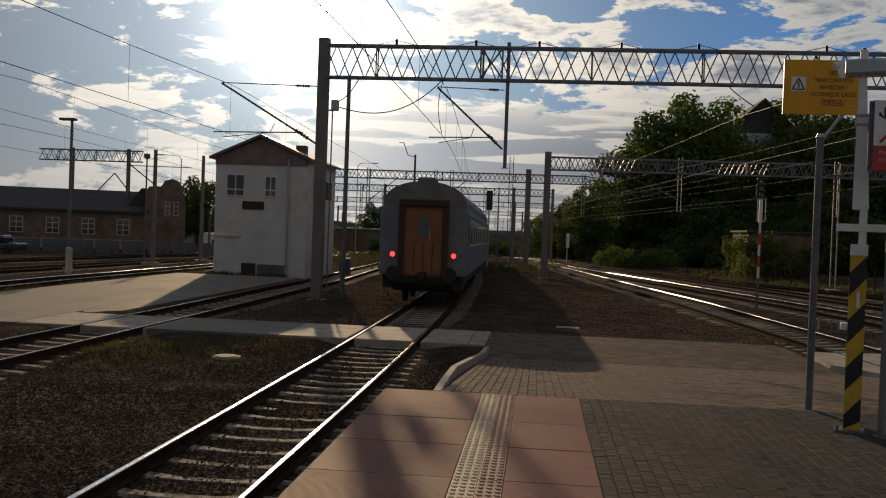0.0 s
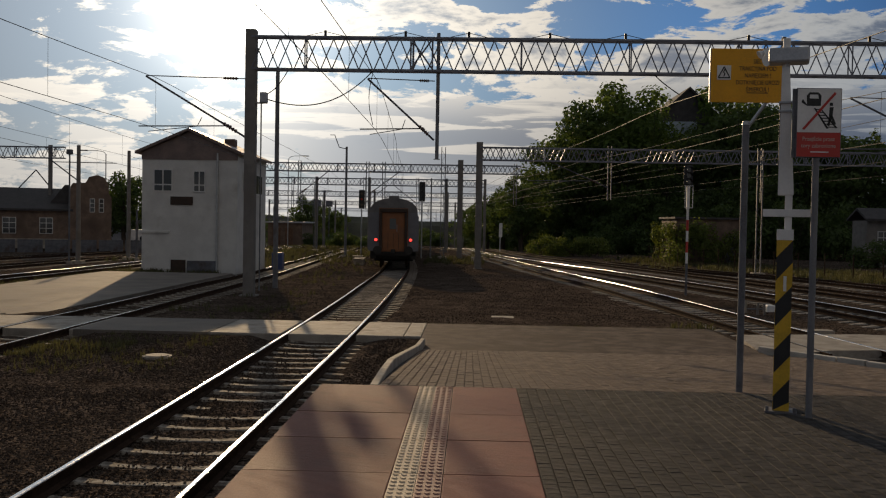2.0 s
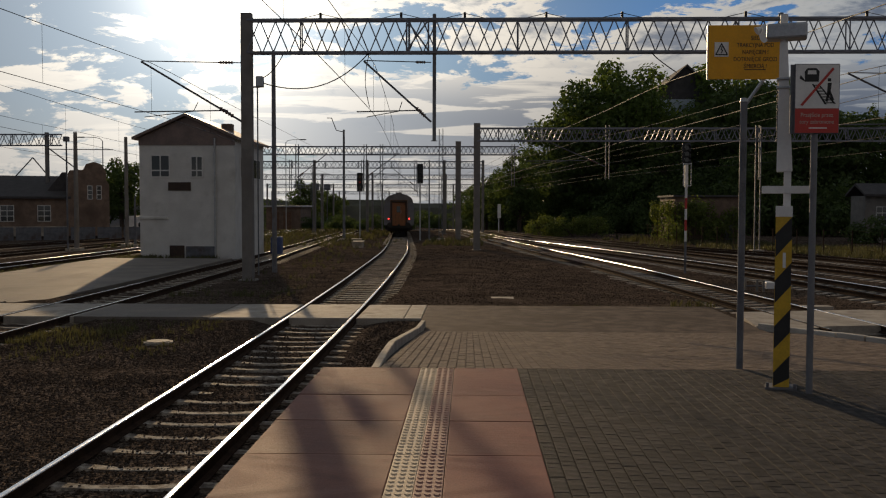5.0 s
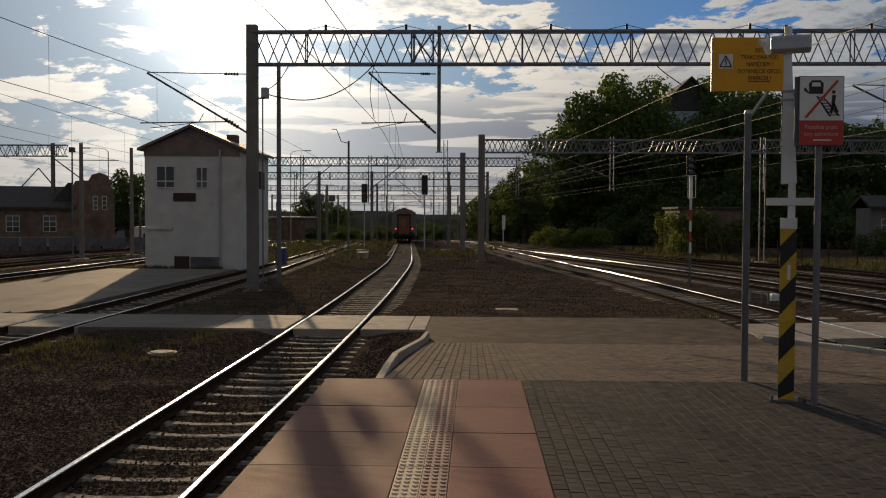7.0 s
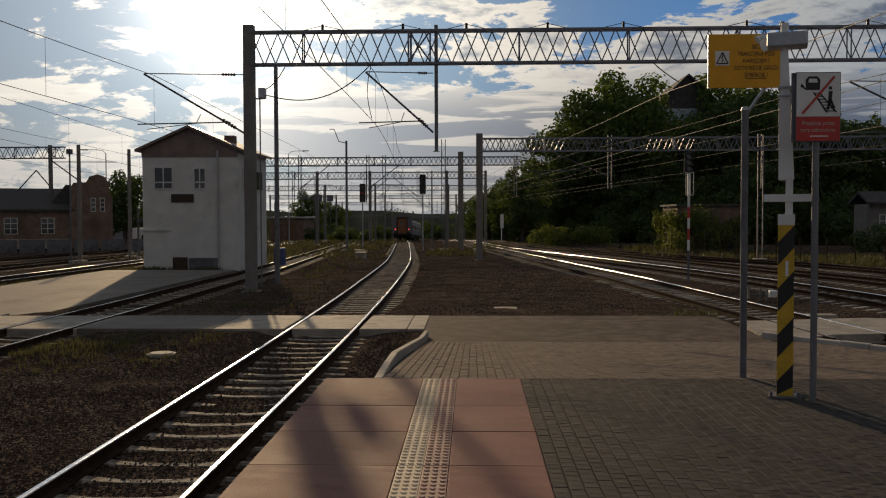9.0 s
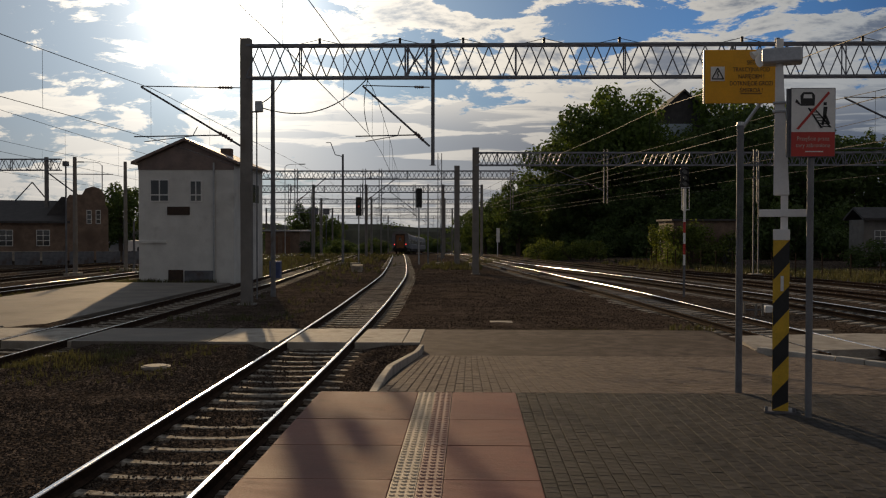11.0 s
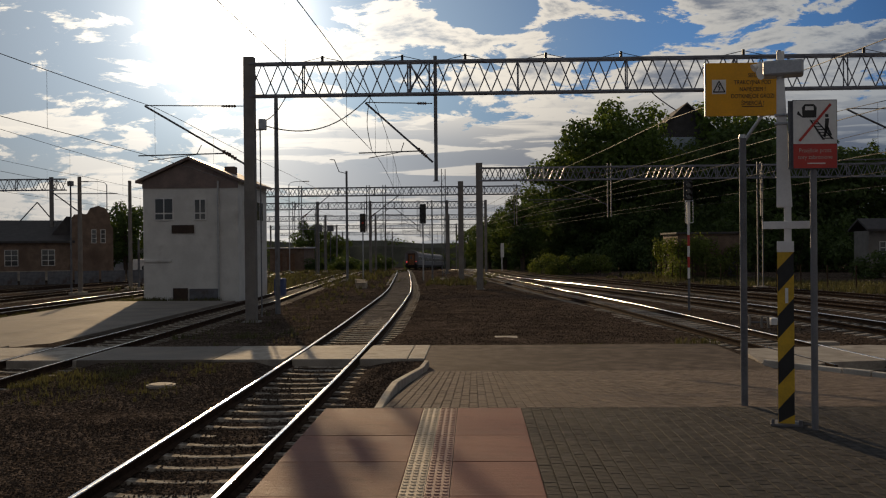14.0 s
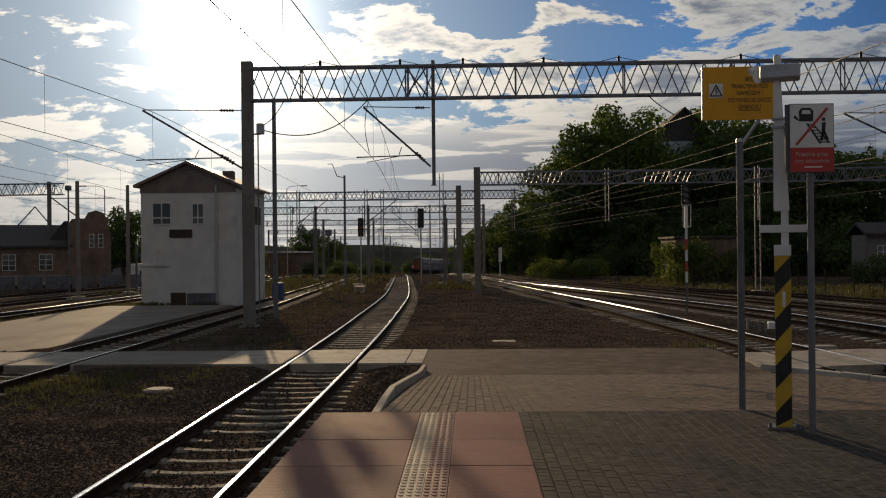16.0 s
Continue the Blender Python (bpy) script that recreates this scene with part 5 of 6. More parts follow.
# ---- plants ----
def leaf_cloud(bm, clumps, count, size, rnd):
    """Leaves as small bent quads, most of them near the skins of the clumps."""
    total = sum(r[0] * r[1] for _, r in clumps)
    for c, r in clumps:
        for _ in range(int(count * r[0] * r[1] / total)):
            d = Vector((rnd.gauss(0, 1), rnd.gauss(0, 1), rnd.gauss(0, 1))).normalized()
            s = rnd.uniform(0.55, 1.08) if rnd.random() < 0.85 else rnd.uniform(1.05, 1.25)
            p = Vector((c[0] + d.x * r[0] * s, c[1] + d.y * r[0] * s, c[2] + d.z * r[1] * s))
            n = (d + Vector((rnd.uniform(-1, 1), rnd.uniform(-1, 1), rnd.uniform(-0.4, 1)))).normalized()
            a = n.orthogonal().normalized()
            a.rotate(Matrix.Rotation(rnd.uniform(0, 6.28), 3, n))
            b = n.cross(a)
            k = size * rnd.uniform(0.55, 1.25)
            q = [p - a * k * 0.5, p + b * k * 0.32 + n * k * 0.08, p + a * k * 0.5, p - b * k * 0.32 + n * k * 0.08]
            bm.faces.new([bm.verts.new(v) for v in q])


def build_tree(h, spread, seed, mat, label, count=5200, low=0.22, size=0.42, name="tree", cone=False):
    rnd = random.Random(seed)
    t = thing(name, label, "tree", "trees beyond the tracks")
    bm = bmesh.new()
    pts = [Vector((0, 0, -0.3))]
    for i in range(1, 6):
        pts.append(Vector((rnd.uniform(-0.03, 0.03) * h, rnd.uniform(-0.03, 0.03) * h, h * 0.78 * i / 5)))
    for i in range(5):
        rod(bm, pts[i], pts[i + 1], 0.035 * h * (1 - i / 6), 0.035 * h * (1 - (i + 1) / 6), 8)
    clumps = []
    n = 15
    for i in range(n):
        f = low + (1 - low) * (i + 0.5) / n
        a = i * 2.4 + rnd.uniform(-0.4, 0.4)
        wide = spread * ((1 - f) * 1.15 + 0.08 if cone else math.sin(math.pi * min(1, max(0.08, (f - low * 0.4) / (1.12 - low * 0.4)))) ** 0.7)
        rr = wide * rnd.uniform(0.35, 0.75)
        c = Vector((math.cos(a) * rr, math.sin(a) * rr, h * f * 0.93))
        root = pts[min(4, int(f * 5))]
        rod(bm, root, c, 0.009 * h, 0.003 * h, 5)
        clumps.append((c, (max(0.5, wide * rnd.uniform(0.38, 0.58)), h * rnd.uniform(0.06, 0.115))))
    part("trunk", bm, "bark", t)
    bm = bmesh.new()
    leaf_cloud(bm, clumps, count, size, rnd)
    part("crown", bm, mat, t)
    return t


def build_bush(w, d, h, seed, mat, label, count=2600, size=0.3, name="bush", category="bush"):
    rnd = random.Random(seed)
    t = thing(name, label, category, "bushes beyond the tracks")
    bm = bmesh.new()
    for i in range(7):
        rod(bm, (rnd.uniform(-w, w) * 0.2, rnd.uniform(-d, d) * 0.2, -0.2), (rnd.uniform(-w, w) * 0.4, rnd.uniform(-d, d) * 0.4, h * 0.7), 0.04, 0.012, 5)
    part("stem", bm, "bark", t)
    clumps = [(Vector((rnd.uniform(-w, w) * 0.42, rnd.uniform(-d, d) * 0.42, h * rnd.uniform(0.12, 0.80))), (min(w, d) * rnd.uniform(0.2, 0.34), h * rnd.uniform(0.14, 0.24))) for _ in range(16)]
    bm = bmesh.new()
    leaf_cloud(bm, clumps, count, size, rnd)
    part("leaves", bm, mat, t)
    return t


def base_z(y):
    return RAIL - 0.25 + drop(y)


def build_plants():
    a = build_tree(17.3, 5.6, 1, "leaf", "tall dark-green broadleaf tree beyond the tracks", 9500, size=0.48)
    b = build_tree(15.0, 5.2, 2, "leafdark", "tall dark-green broadleaf tree beyond the tracks", 8500, size=0.48)
    c = build_tree(10.0, 3.8, 3, "leafdark", "dark-green broadleaf tree beyond the tracks", 5500)
    d = build_tree(11.0, 2.6, 4, "leafdark", "slender dark conifer by the white house", 3600, 0.05, 0.34, cone=True)
    spots = [(a, 15.5, 94, 1.09, 0), (b, 16.4, 99, 1.16, 80), (b, 12.7, 97, 1.14, 20), (b, 10.4, 103, 0.98, 130), (c, 8.4, 112, 1.08, 0), (c, 6.6, 122, 0.98, 60),
             (c, 4.6, 134, 0.92, 110), (c, 2.6, 148, 0.85, 190), (c, 0.8, 165, 0.85, 250), (b, 22.8, 88, 0.46, 70), (b, 25.2, 96, 1.02, 155), (b, 27.2, 93, 1.08, 200), (a, 30.6, 98, 1.0, 240),
             (b, 30.5, 86, 0.80, 300), (c, 34.5, 86, 1.28, 10), (b, 36.5, 96, 0.95, 33), (d, 39.2, 92, 1.22, 0), (d, 37.6, 84, 1.05, 70), (d, 42.5, 96, 1.2, 140), (c, 25.0, 84, 0.85, 100),
             (c, -46.0, 122, 0.98, 0), (c, -49.5, 126, 0.8, 90), (c, -36.0, 205, 1.15, 20), (c, -31.5, 212, 0.9, 75), (b, 14.0, 108, 0.95, 222), (a, 23.0, 106, 0.93, 170), (b, 19.2, 92, 0.60, 12),
             (c, 11.8, 101, 0.8, 300), (c, 16.0, 90, 0.75, 210), (a, 27.2, 101, 1.14, 15), (b, 29.6, 103, 1.16, 60)]
    used = set()
    for ob, x, y, s, turn in spots:
        if x > 7.5:                      # the big trees stand well back from the line
            x, y, s = x * 1.3, y * 1.3, s * 1.22
        m = pose(x, y, base_z(y), 0, 0, turn)
        if id(ob) in used:
            o = copy_thing(ob, m)
        else:
            o, _ = ob, used.add(id(ob))
            o.matrix_basis = m
        o.scale = (s, s, s)
    u = build_bush(5.0, 4.0, 5.0, 11, "leafdark", "dark undergrowth of shrubs beyond the tracks", 3200, 0.36)
    for i, (x, y, s) in enumerate(((9.0, 108, 0.8), (12.5, 103, 0.9), (15.5, 97, 1.0), (18.5, 93, 1.0), (22, 91, 1.1), (25.5, 88, 1.1), (29, 86, 1.15), (32.5, 84, 1.1), (36, 82, 1.0), (13.8, 94, 0.6), (20.5, 96, 1.3), (24, 96, 1.4),
                                   (6.5, 118, 0.7), (4.4, 128, 0.7), (2.2, 140, 0.7), (27.5, 93, 1.5), (31, 92, 1.5), (17, 100, 1.4))):
        x, y, s = x * 1.2, y * 1.2, s * 1.2
        o = u if i == 0 else copy_thing(u, pose(x, y, base_z(y), 0, 0, i * 67))
        if i == 0:
            o.matrix_basis = pose(x, y, base_z(y))
        o.scale = (s, s, s)
    # shrubs along the far ends of the yard
    for i, (x, y, s) in enumerate(((-25.5, 150, 0.62), (-22.0, 158, 0.7), (-19.5, 170, 0.62), (-26.0, 176, 0.8), (32.5, 76, 0.62), (34.2, 75, 0.5), (-40.0, 235, 1.3), (-33.0, 250, 1.1), (-26.0, 262, 1.25), (-18.0, 280, 1.2), (-9.5, 290, 1.3), (-1.0, 270, 1.2), (7.0, 255, 1.3), (-48.0, 228, 1.5), (-13.0, 300, 1.5))):
        o = copy_thing(u, pose(x, y, base_z(y), 0, 0, i * 51))
        o.scale = (s * 1.25, s, s * 0.8)
    hz = base_z(100)
    for i, (x, w) in enumerate(((7.0, 2.6), (9.9, 2.6), (12.2, 2.7))):
        h = build_bush(w * 1.5, 2.2, 2.3, 31 + i, "ivy", "trimmed sunlit hedge beside the tracks", 2600, 0.20, "hedge", "hedge")
        h.matrix_basis = pose(x + 0.5, 98, hz)
    # ivy over the shed
    i = build_bush(3.4, 3.2, 3.8, 41, "ivy", "ivy that overgrows the wall of the shed", 3200, 0.24, "ivy", "ivy")
    i.matrix_basis = pose(17.9, 77.0, base_z(77))
    i = build_bush(1.8, 6.4, 3.9, 43, "ivy", "ivy that overgrows the side of the shed", 2600, 0.24, "ivy", "ivy")
    i.matrix_basis = pose(17.0, 80.6, base_z(77))
    i = build_bush(3.4, 1.8, 3.5, 42, "ivy", "ivy that overgrows the wall of the shed", 2000, 0.24, "ivy", "ivy")
    i.matrix_basis = pose(20.7, 77.0, base_z(77))


def blades(name, regions, label, mat="grass", seed=5):
    """Tufts of grass scattered over boxes: (x0, x1, y0, y1, tufts, height)."""
    rnd = random.Random(seed)
    verts, faces = [], []
    for x0, x1, y0, y1, n, h in regions:
        for _ in range(n):
            cx, cy = rnd.uniform(x0, x1), rnd.uniform(y0, y1)
            if noise.noise((cx * 0.6, cy * 0.6, 3.0)) < rnd.uniform(-0.35, 0.25):
                continue
            z = ground_z(cx, cy) - 0.02
            for _ in range(rnd.randint(5, 9)):
                a, lean, hh = rnd.uniform(0, 6.28), rnd.uniform(0.05, 0.5), h * rnd.uniform(0.4, 1.15)
                bx, by = cx + rnd.gauss(0, 0.05), cy + rnd.gauss(0, 0.05)
                w = 0.006 + 0.0004 * max(0, cy - 10)
                dx, dy = math.cos(a), math.sin(a)
                k = len(verts)
                verts += [(bx - dy * w, by + dx * w, z), (bx + dy * w, by - dx * w, z), (bx + dx * lean * hh * 0.4 + dy * w * 0.7, by + dy * lean * hh * 0.4 - dx * w * 0.7, z + hh * 0.6),
                          (bx + dx * lean * hh, by + dy * lean * hh, z + hh)]
                faces += [(k, k + 1, k + 2), (k, k + 2, k + 3)]
    me = bpy.data.meshes.new(name)
    me.from_pydata(verts, [], faces)
    me.materials.append(M[mat])
    tagged(new(name, me), label, "grass", kind="stuff")


def build_grass():
    blades("grass", [(-9.0, -5.2, 15.2, 19.9, 330, 0.13), (-8.9, -6.6, 16.8, 19.2, 200, 0.14), (-8.2, -5.0, 23.3, 30, 120, 0.16), (-8.6, -5.6, 23.5, 42, 70, 0.2), (-8.5, -5.8, 42, 80, 130, 0.26), (-12.5, -8.6, 62, 120, 500, 0.4)],
           "sparse dry weeds growing in the ballast")
    blades("grass", [(-17.6, -12.5, 43.6, 46, 500, 0.3), (-18.2, -17.4, 24, 44, 260, 0.2), (-18, -12, 46, 80, 300, 0.35), (-24, -13, 60, 130, 1500, 0.4)], "strip of green weeds beside the apron", "grass", 6)
    blades("grass", [(-3.5, 1.0, 66, 84, 420, 0.35), (0, 3, 84, 100, 160, 0.35), (5.0, 6.2, 23.05, 23.4, 26, 0.2), (1.5, 5.0, 23.05, 23.3, 10, 0.08), (12, 20, 60, 84, 500, 0.35), (14, 22, 76, 92, 400, 0.5)], "dry weeds between the tracks", "grass", 7)
    blades("grass", [(19.5, 29, 48, 66, 1500, 0.38), (17, 24, 60, 78, 700, 0.35)], "tall dry grass along the fence", "grass", 8)


def build_stones():
    rnd = random.Random(9)
    verts, faces = [], []
    for x0, x1, y0, y1, n, s in ((-9.0, -4.3, 6.5, 20, 26000, 0.019), (-7.4, -3.4, 23.0, 36, 2000, 0.028), (-2.3, 13.0, 23.0, 36, 6000, 0.028), (-10.0, 19.0, 36, 56, 5000, 0.04), (-10.0, 20.0, 56, 100, 4000, 0.06), (-3.9, -2.7, 5, 20, 6000, 0.019), (-2.3, -1.3, 7, 20, 4000, 0.022), (-0.62, -0.2, 5, 20, 420, 0.024), (-0.3, 0.62, 5, 20, 260, 0.022)):
        for _ in range(n):
            x, y = rnd.uniform(x0, x1), rnd.uniform(y0, y1)
            if y > 23 and (noise.noise((x * 0.35, y * 0.2, 7.0)) < -0.25 or abs(x - track_x("main", y)) < 0.72 and y > 30 or y < 24 and 1.5 < x < 6.2 or abs(x - 0.9) < 0.45 and abs(y - 25.3) < 0.45):
                continue
            k = s * rnd.uniform(0.4, 1.2)
            z = ground_z(x, y) + k * 0.25
            if x0 in (-0.62, -0.3):              # stones that lie over the sleepers between the rails
                z = track_z(y) - 0.165 + k * 0.5 + 0.035 * min(0.0, noise.noise((x * 2, y * 1.5, 4.0)))
                x += track_x("main", y)
            o = len(verts)
            ax = [Vector((rnd.gauss(0, 1), rnd.gauss(0, 1), rnd.gauss(0, 1))).normalized()]
            ax.append(ax[0].orthogonal().normalized())
            ax.append(ax[0].cross(ax[1]))
            for v, f in zip(ax, (1.0, 0.8, 0.65)):
                for sg in (1, -1):
                    verts.append(tuple(Vector((x, y, z)) + v * (sg * k * f * rnd.uniform(0.8, 1.15))))
            for i in (0, 1):
                for j in (2, 3):
                    for l in (4, 5):
                        faces.append((o + i, o + j, o + l))
    me = bpy.data.meshes.new("ballast_stones")
    me.from_pydata(verts, [], faces)
    me.materials.append(M["stone"])
    tagged(new("ballast_stones", me), "loose dark brown ballast stones", "ballast", kind="stuff")


# ---- buildings round the yard ----
def wall_window(parent, x, y, z, w, h, turn, cols=2, rows=3):
    m = Matrix.Translation((x, y, z)) @ Matrix.Rotation(radians(turn), 4, "Z")
    bm = box(bmesh.new(), (-w / 2, -0.06, 0), (w / 2, 0.02, h))
    win = part("window", bm, "frame", parent)
    win.matrix_basis = m
    for i in range(cols):
        for j in range(rows):
            a, b = -w / 2 + 0.06 + (w - 0.06) * i / cols, -w / 2 + (w - 0.06) * (i + 1) / cols
            c, d = 0.06 + (h - 0.06) * j / rows, (h - 0.06) * (j + 1) / rows
            part("pane", box(bmesh.new(), (a, -0.07, c), (b, -0.062, d)), "glass", win)


def build_warehouse():
    w = thing("warehouse", "long dark brick railway warehouse with a rounded gable", "building", kind="structure")
    g = -1.2
    # the long wing, its front running back to the gabled block
    p0, p1 = Vector((-66, 73, 0)), Vector((-37.2, 85.5, 0))
    d = (p1 - p0)
    turn = math.degrees(math.atan2(d.y, d.x))
    L = d.length
    m = Matrix.Translation(p0) @ Matrix.Rotation(radians(turn), 4, "Z")
    o = part("wall", B((0, 0, g), (L, 11, 2.35)), "brickwall", w)
    o.matrix_basis = m
    bm = bmesh.new()
    prism(bm, [(-0.4, 2.25), (5.5, 4.3), (11.4, 2.25), (11.4, 2.45), (5.5, 4.5), (-0.4, 2.45)], L + 0.2, Matrix.Translation((L / 2, 0, 0)) @ Matrix.Rotation(radians(90), 4, "Z"))
    o = part("roof", bm, "roofdark", w)
    o.matrix_basis = m
    for i in range(9):
        q = m @ Vector((L - 2.2 - i * 3.1, -0.01, 0.2))
        wall_window(w, q.x, q.y, 0.15, 1.15, 1.5, turn)
    o = part("plinth", B((0, -0.12, g), (L, -0.002, -0.3), 0.02), "concrete", w)
    o.matrix_basis = m
    # gabled block with the rounded parapet
    out = [(-3.6, g), (0, g), (0, 3.6), (-0.25, 4.0), (-0.3, 4.9), (-0.7, 5.5), (-1.3, 5.72), (-2.0, 5.5), (-2.3, 4.95), (-3.4, 4.9), (-3.6, 4.6)]
    mb = Matrix.Translation((-33.9, 86.6, 0)) @ Matrix.Rotation(radians(turn), 4, "Z")
    o = part("gable_block", prism(bmesh.new(), out, 9.0, Matrix.Translation((0, 4.5, 0))), "brickwall", w)
    o.matrix_basis = mb
    for dx in (-0.9, -1.7):
        q = mb @ Vector((dx, -0.01, 0))
        wall_window(w, q.x, q.y, 2.2, 0.45, 1.3, turn, 1, 3)
    o = part("hip_roof", prism(bmesh.new(), [(-6.0, 2.2), (-4.1, 4.75), (-3.62, 4.75), (-3.62, 2.2)], 6, Matrix.Translation((0, 4.5, 0))), "roofdark", w)
    o.matrix_basis = mb
    # low halls farther back
    h = thing("far_hall", "low pale blue-grey hall behind the yard", "building", kind="structure")
    part("wall", B((-62, 130, -2.2), (-44, 142, 2.6)), "galv", h)
    part("roof", B((-62.3, 129.7, 2.6), (-43.7, 142.3, 2.9), 0.03), "roofdark", h)
    s = thing("goods_shed", "low dark goods shed with a pale roof edge among the tracks", "building", kind="structure")
    part("wall", B((-33.0, 150, -2.4), (-27.4, 160, 1.4)), "brickwall", s)
    part("roof", B((-33.4, 149.6, 1.4), (-27.0, 160.4, 1.65), 0.03), "galv", s)
    for i in range(2):
        part("door", B((-32.2 + i * 2.0, 149.93, -2.3), (-30.9 + i * 2.0, 149.996, 0.6)), "wood", s)
    v = thing("lorry", "parked white lorry body behind the tracks", "lorry")
    part("body", B((-38.5, 104, -0.9), (-34.6, 106.2, 0.45), 0.05), "white", v)
    part("cab", B((-34.55, 104, -0.9), (-33.0, 106.2, 0.1), 0.1), "white", v)
    for x in (-37.9, -36.6, -33.6):
        part("wheel", R((x, 103.95, -1.1), (x, 104.2, -1.1), 0.4, 0.4, 14), "rubber", v)
    for cx, cy in ((-41.0, 66.0), (-33.5, 96.0)):
        c = thing("parked_car", "dark parked car by the warehouse", "car", "parked cars")
        z = base_z(cy)
        part("body", B((cx - 2.1, cy, z + 0.3), (cx + 2.1, cy + 1.7, z + 0.85), 0.15), "carpaint", c)
        part("cabin", B((cx - 1.2, cy + 0.1, z + 0.851), (cx + 1.0, cy + 1.6, z + 1.42), 0.22), "glass", c)
        for dx in (-1.3, 1.3):
            part("wheel", R((cx + dx, cy - 0.02, z + 0.31), (cx + dx, cy + 0.2, z + 0.31), 0.31, 0.31, 16), "rubber", c)
    f = thing("yard_fence", "low dark fence before the warehouse", "fence", kind="structure")
    for i in range(20):
        o = part("panel", B((0, -0.03, 0), (1.95, 0.03, 1.1), 0.01), "dark_steel", f)
        o.matrix_basis = pose(-60 + i * 2.0, 68.5 + i * 0.75, base_z(70), 0, 0, 20.5)


def build_right_side():
    h = thing("house", "tall dark house with a steep gabled roof among the trees", "house", kind="structure")
    h.matrix_basis = Matrix.Translation((0, 0, 1.69)) @ Matrix.Scale(1.3, 4) @ Matrix.Translation((0, 0, -1.69))
    z0 = base_z(100)
    bm = prism(bmesh.new(), [(-2.8, z0), (2.8, z0), (2.8, 14.1), (0, 16.7), (-2.8, 14.1)], 10, Matrix.Translation((23.4, 107, 0)))
    part("wall", bm, "roofdark", h)
    for s in (-1, 1):
        bm = prism(bmesh.new(), [(0, 16.75), (s * 3.0, 14.0), (s * 3.0, 14.2), (0, 17.0)], 10.8, Matrix.Translation((23.4, 107, 0)))
        part("roof", bm, "roofdark", h)
    part("chimney", B((24.8, 104.5, 14.0), (25.4, 105.1, 16.6), 0.02), "brickwall", h)
    for x, z in ((22.0, 8.4), (24.6, 8.4), (22.0, 5.0), (24.6, 5.0)):
        wall_window(h, x, 101.99, z, 1.2, 1.7, 0)
    part("balcony_panel", B((19.8, 100.6, 11.1), (24.0, 101.9, 13.1), 0.03), "screen", h, "pale blue-grey balcony screen")
    w = thing("house", "low pale plastered house, its shaded wall coloured grey, with a dark roof behind the fence", "house", kind="structure")
    z0 = base_z(80)
    # a pale wall in shade: the shade is put into the darker grey
    part("wall", B((33.6, 80, z0), (46.5, 83, 2.6)), "mast", w)
    bm = prism(bmesh.new(), [(-0.6, 2.55), (1.5, 3.5), (3.6, 2.55), (3.6, 2.75), (1.5, 3.7), (-0.6, 2.75)], 13.5, Matrix.Translation((40.05, 80, 0)) @ Matrix.Rotation(radians(90), 4, "Z"))
    part("roof", bm, "roofdark", w)
    for x in (35.0, 37.6, 40.4):
        wall_window(w, x, 79.99, 0.1, 1.0, 1.6, 0)
    s = thing("shed", "flat-roofed brown shed overgrown with ivy", "shed", kind="structure")
    z0 = base_z(78)
    part("wall", B((17.1, 78, z0), (22.4, 84, 2.45)), "brickwall", s)
    part("roof", B((16.9, 77.7, 2.452), (22.7, 84.3, 2.62), 0.02), "roofdark", s)
    part("door", B((21.2, 77.94, z0), (22.1, 77.996, 1.1), 0.01), "dark_steel", s)
    # fence along the far track
    f = thing("fence", "dark wire fence on thin posts beside the far track", "fence", kind="structure")
    prev = None
    for i in range(22):
        y = 38 + i * 2.2
        x = track_x("right_four", min(y, 74)) + 5.2
        z = base_z(y)
        part("post", R((x, y, z), (x, y, z + 1.5), 0.035, 0.035, 6), "railrust", f)
        if prev:
            for hh in (0.4, 0.8, 1.2, 1.45):
                part("fence_wire", R((prev[0], prev[1], prev[2] + hh), (x, y, z + hh), 0.006, 0.006, 4), "railrust", f)
        prev = (x, y, z)
    # the far embankment that closes the view
    bm = bmesh.new()
    xs = [-900 + i * 14 for i in range(110)]
    rows = []
    for j, (y, hh) in enumerate(((318, 0), (326, 7.6), (331, 9.8), (333, 7.0), (420, -1.0))):
        rows.append([bm.verts.new((x, y + 4 * noise.noise((x * 0.02, j, 0)), base_z(y) - 0.5 + hh * (1 + 0.32 * noise.noise((x * 0.05, j * 0.3, 2.0))))) for x in xs])
    for a, b in zip(rows, rows[1:]):
        for i in range(len(xs) - 1):
            bm.faces.new((a[i], a[i + 1], b[i + 1], b[i]))
    tagged(part("embankment", bm, "far"), "far dark scrub-covered embankment across the yard", "embankment", kind="structure")
    rnd = random.Random(77)
    bm = bmesh.new()
    leaf_cloud(bm, [(Vector((rnd.uniform(-330, 160), rnd.uniform(322, 340), base_z(330) + rnd.uniform(4, 8.6))), (rnd.uniform(3, 8), rnd.uniform(1.0, 2.2))) for _ in range(170)], 20000, 1.0, rnd)
    tagged(part("far_scrub", bm, "leafdark"), "dark scrub on the far embankment", "scrub", kind="stuff")


# ---- poles and signals ----
def pole(x, y, top, r, mat, label, foot=True, name="pole"):
    p = thing(name, label, "pole", "poles of the yard")
    z = base_z(y)
    part("shaft", R((x, y, z), (x, y, top), r, r * 0.75, 12), mat, p)
    if foot:
        part("footing", B((x - r * 2.2, y - r * 2.2, z - 0.1), (x + r * 2.2, y + r * 2.2, z + 0.25), 0.02), "concrete", p)
    return p


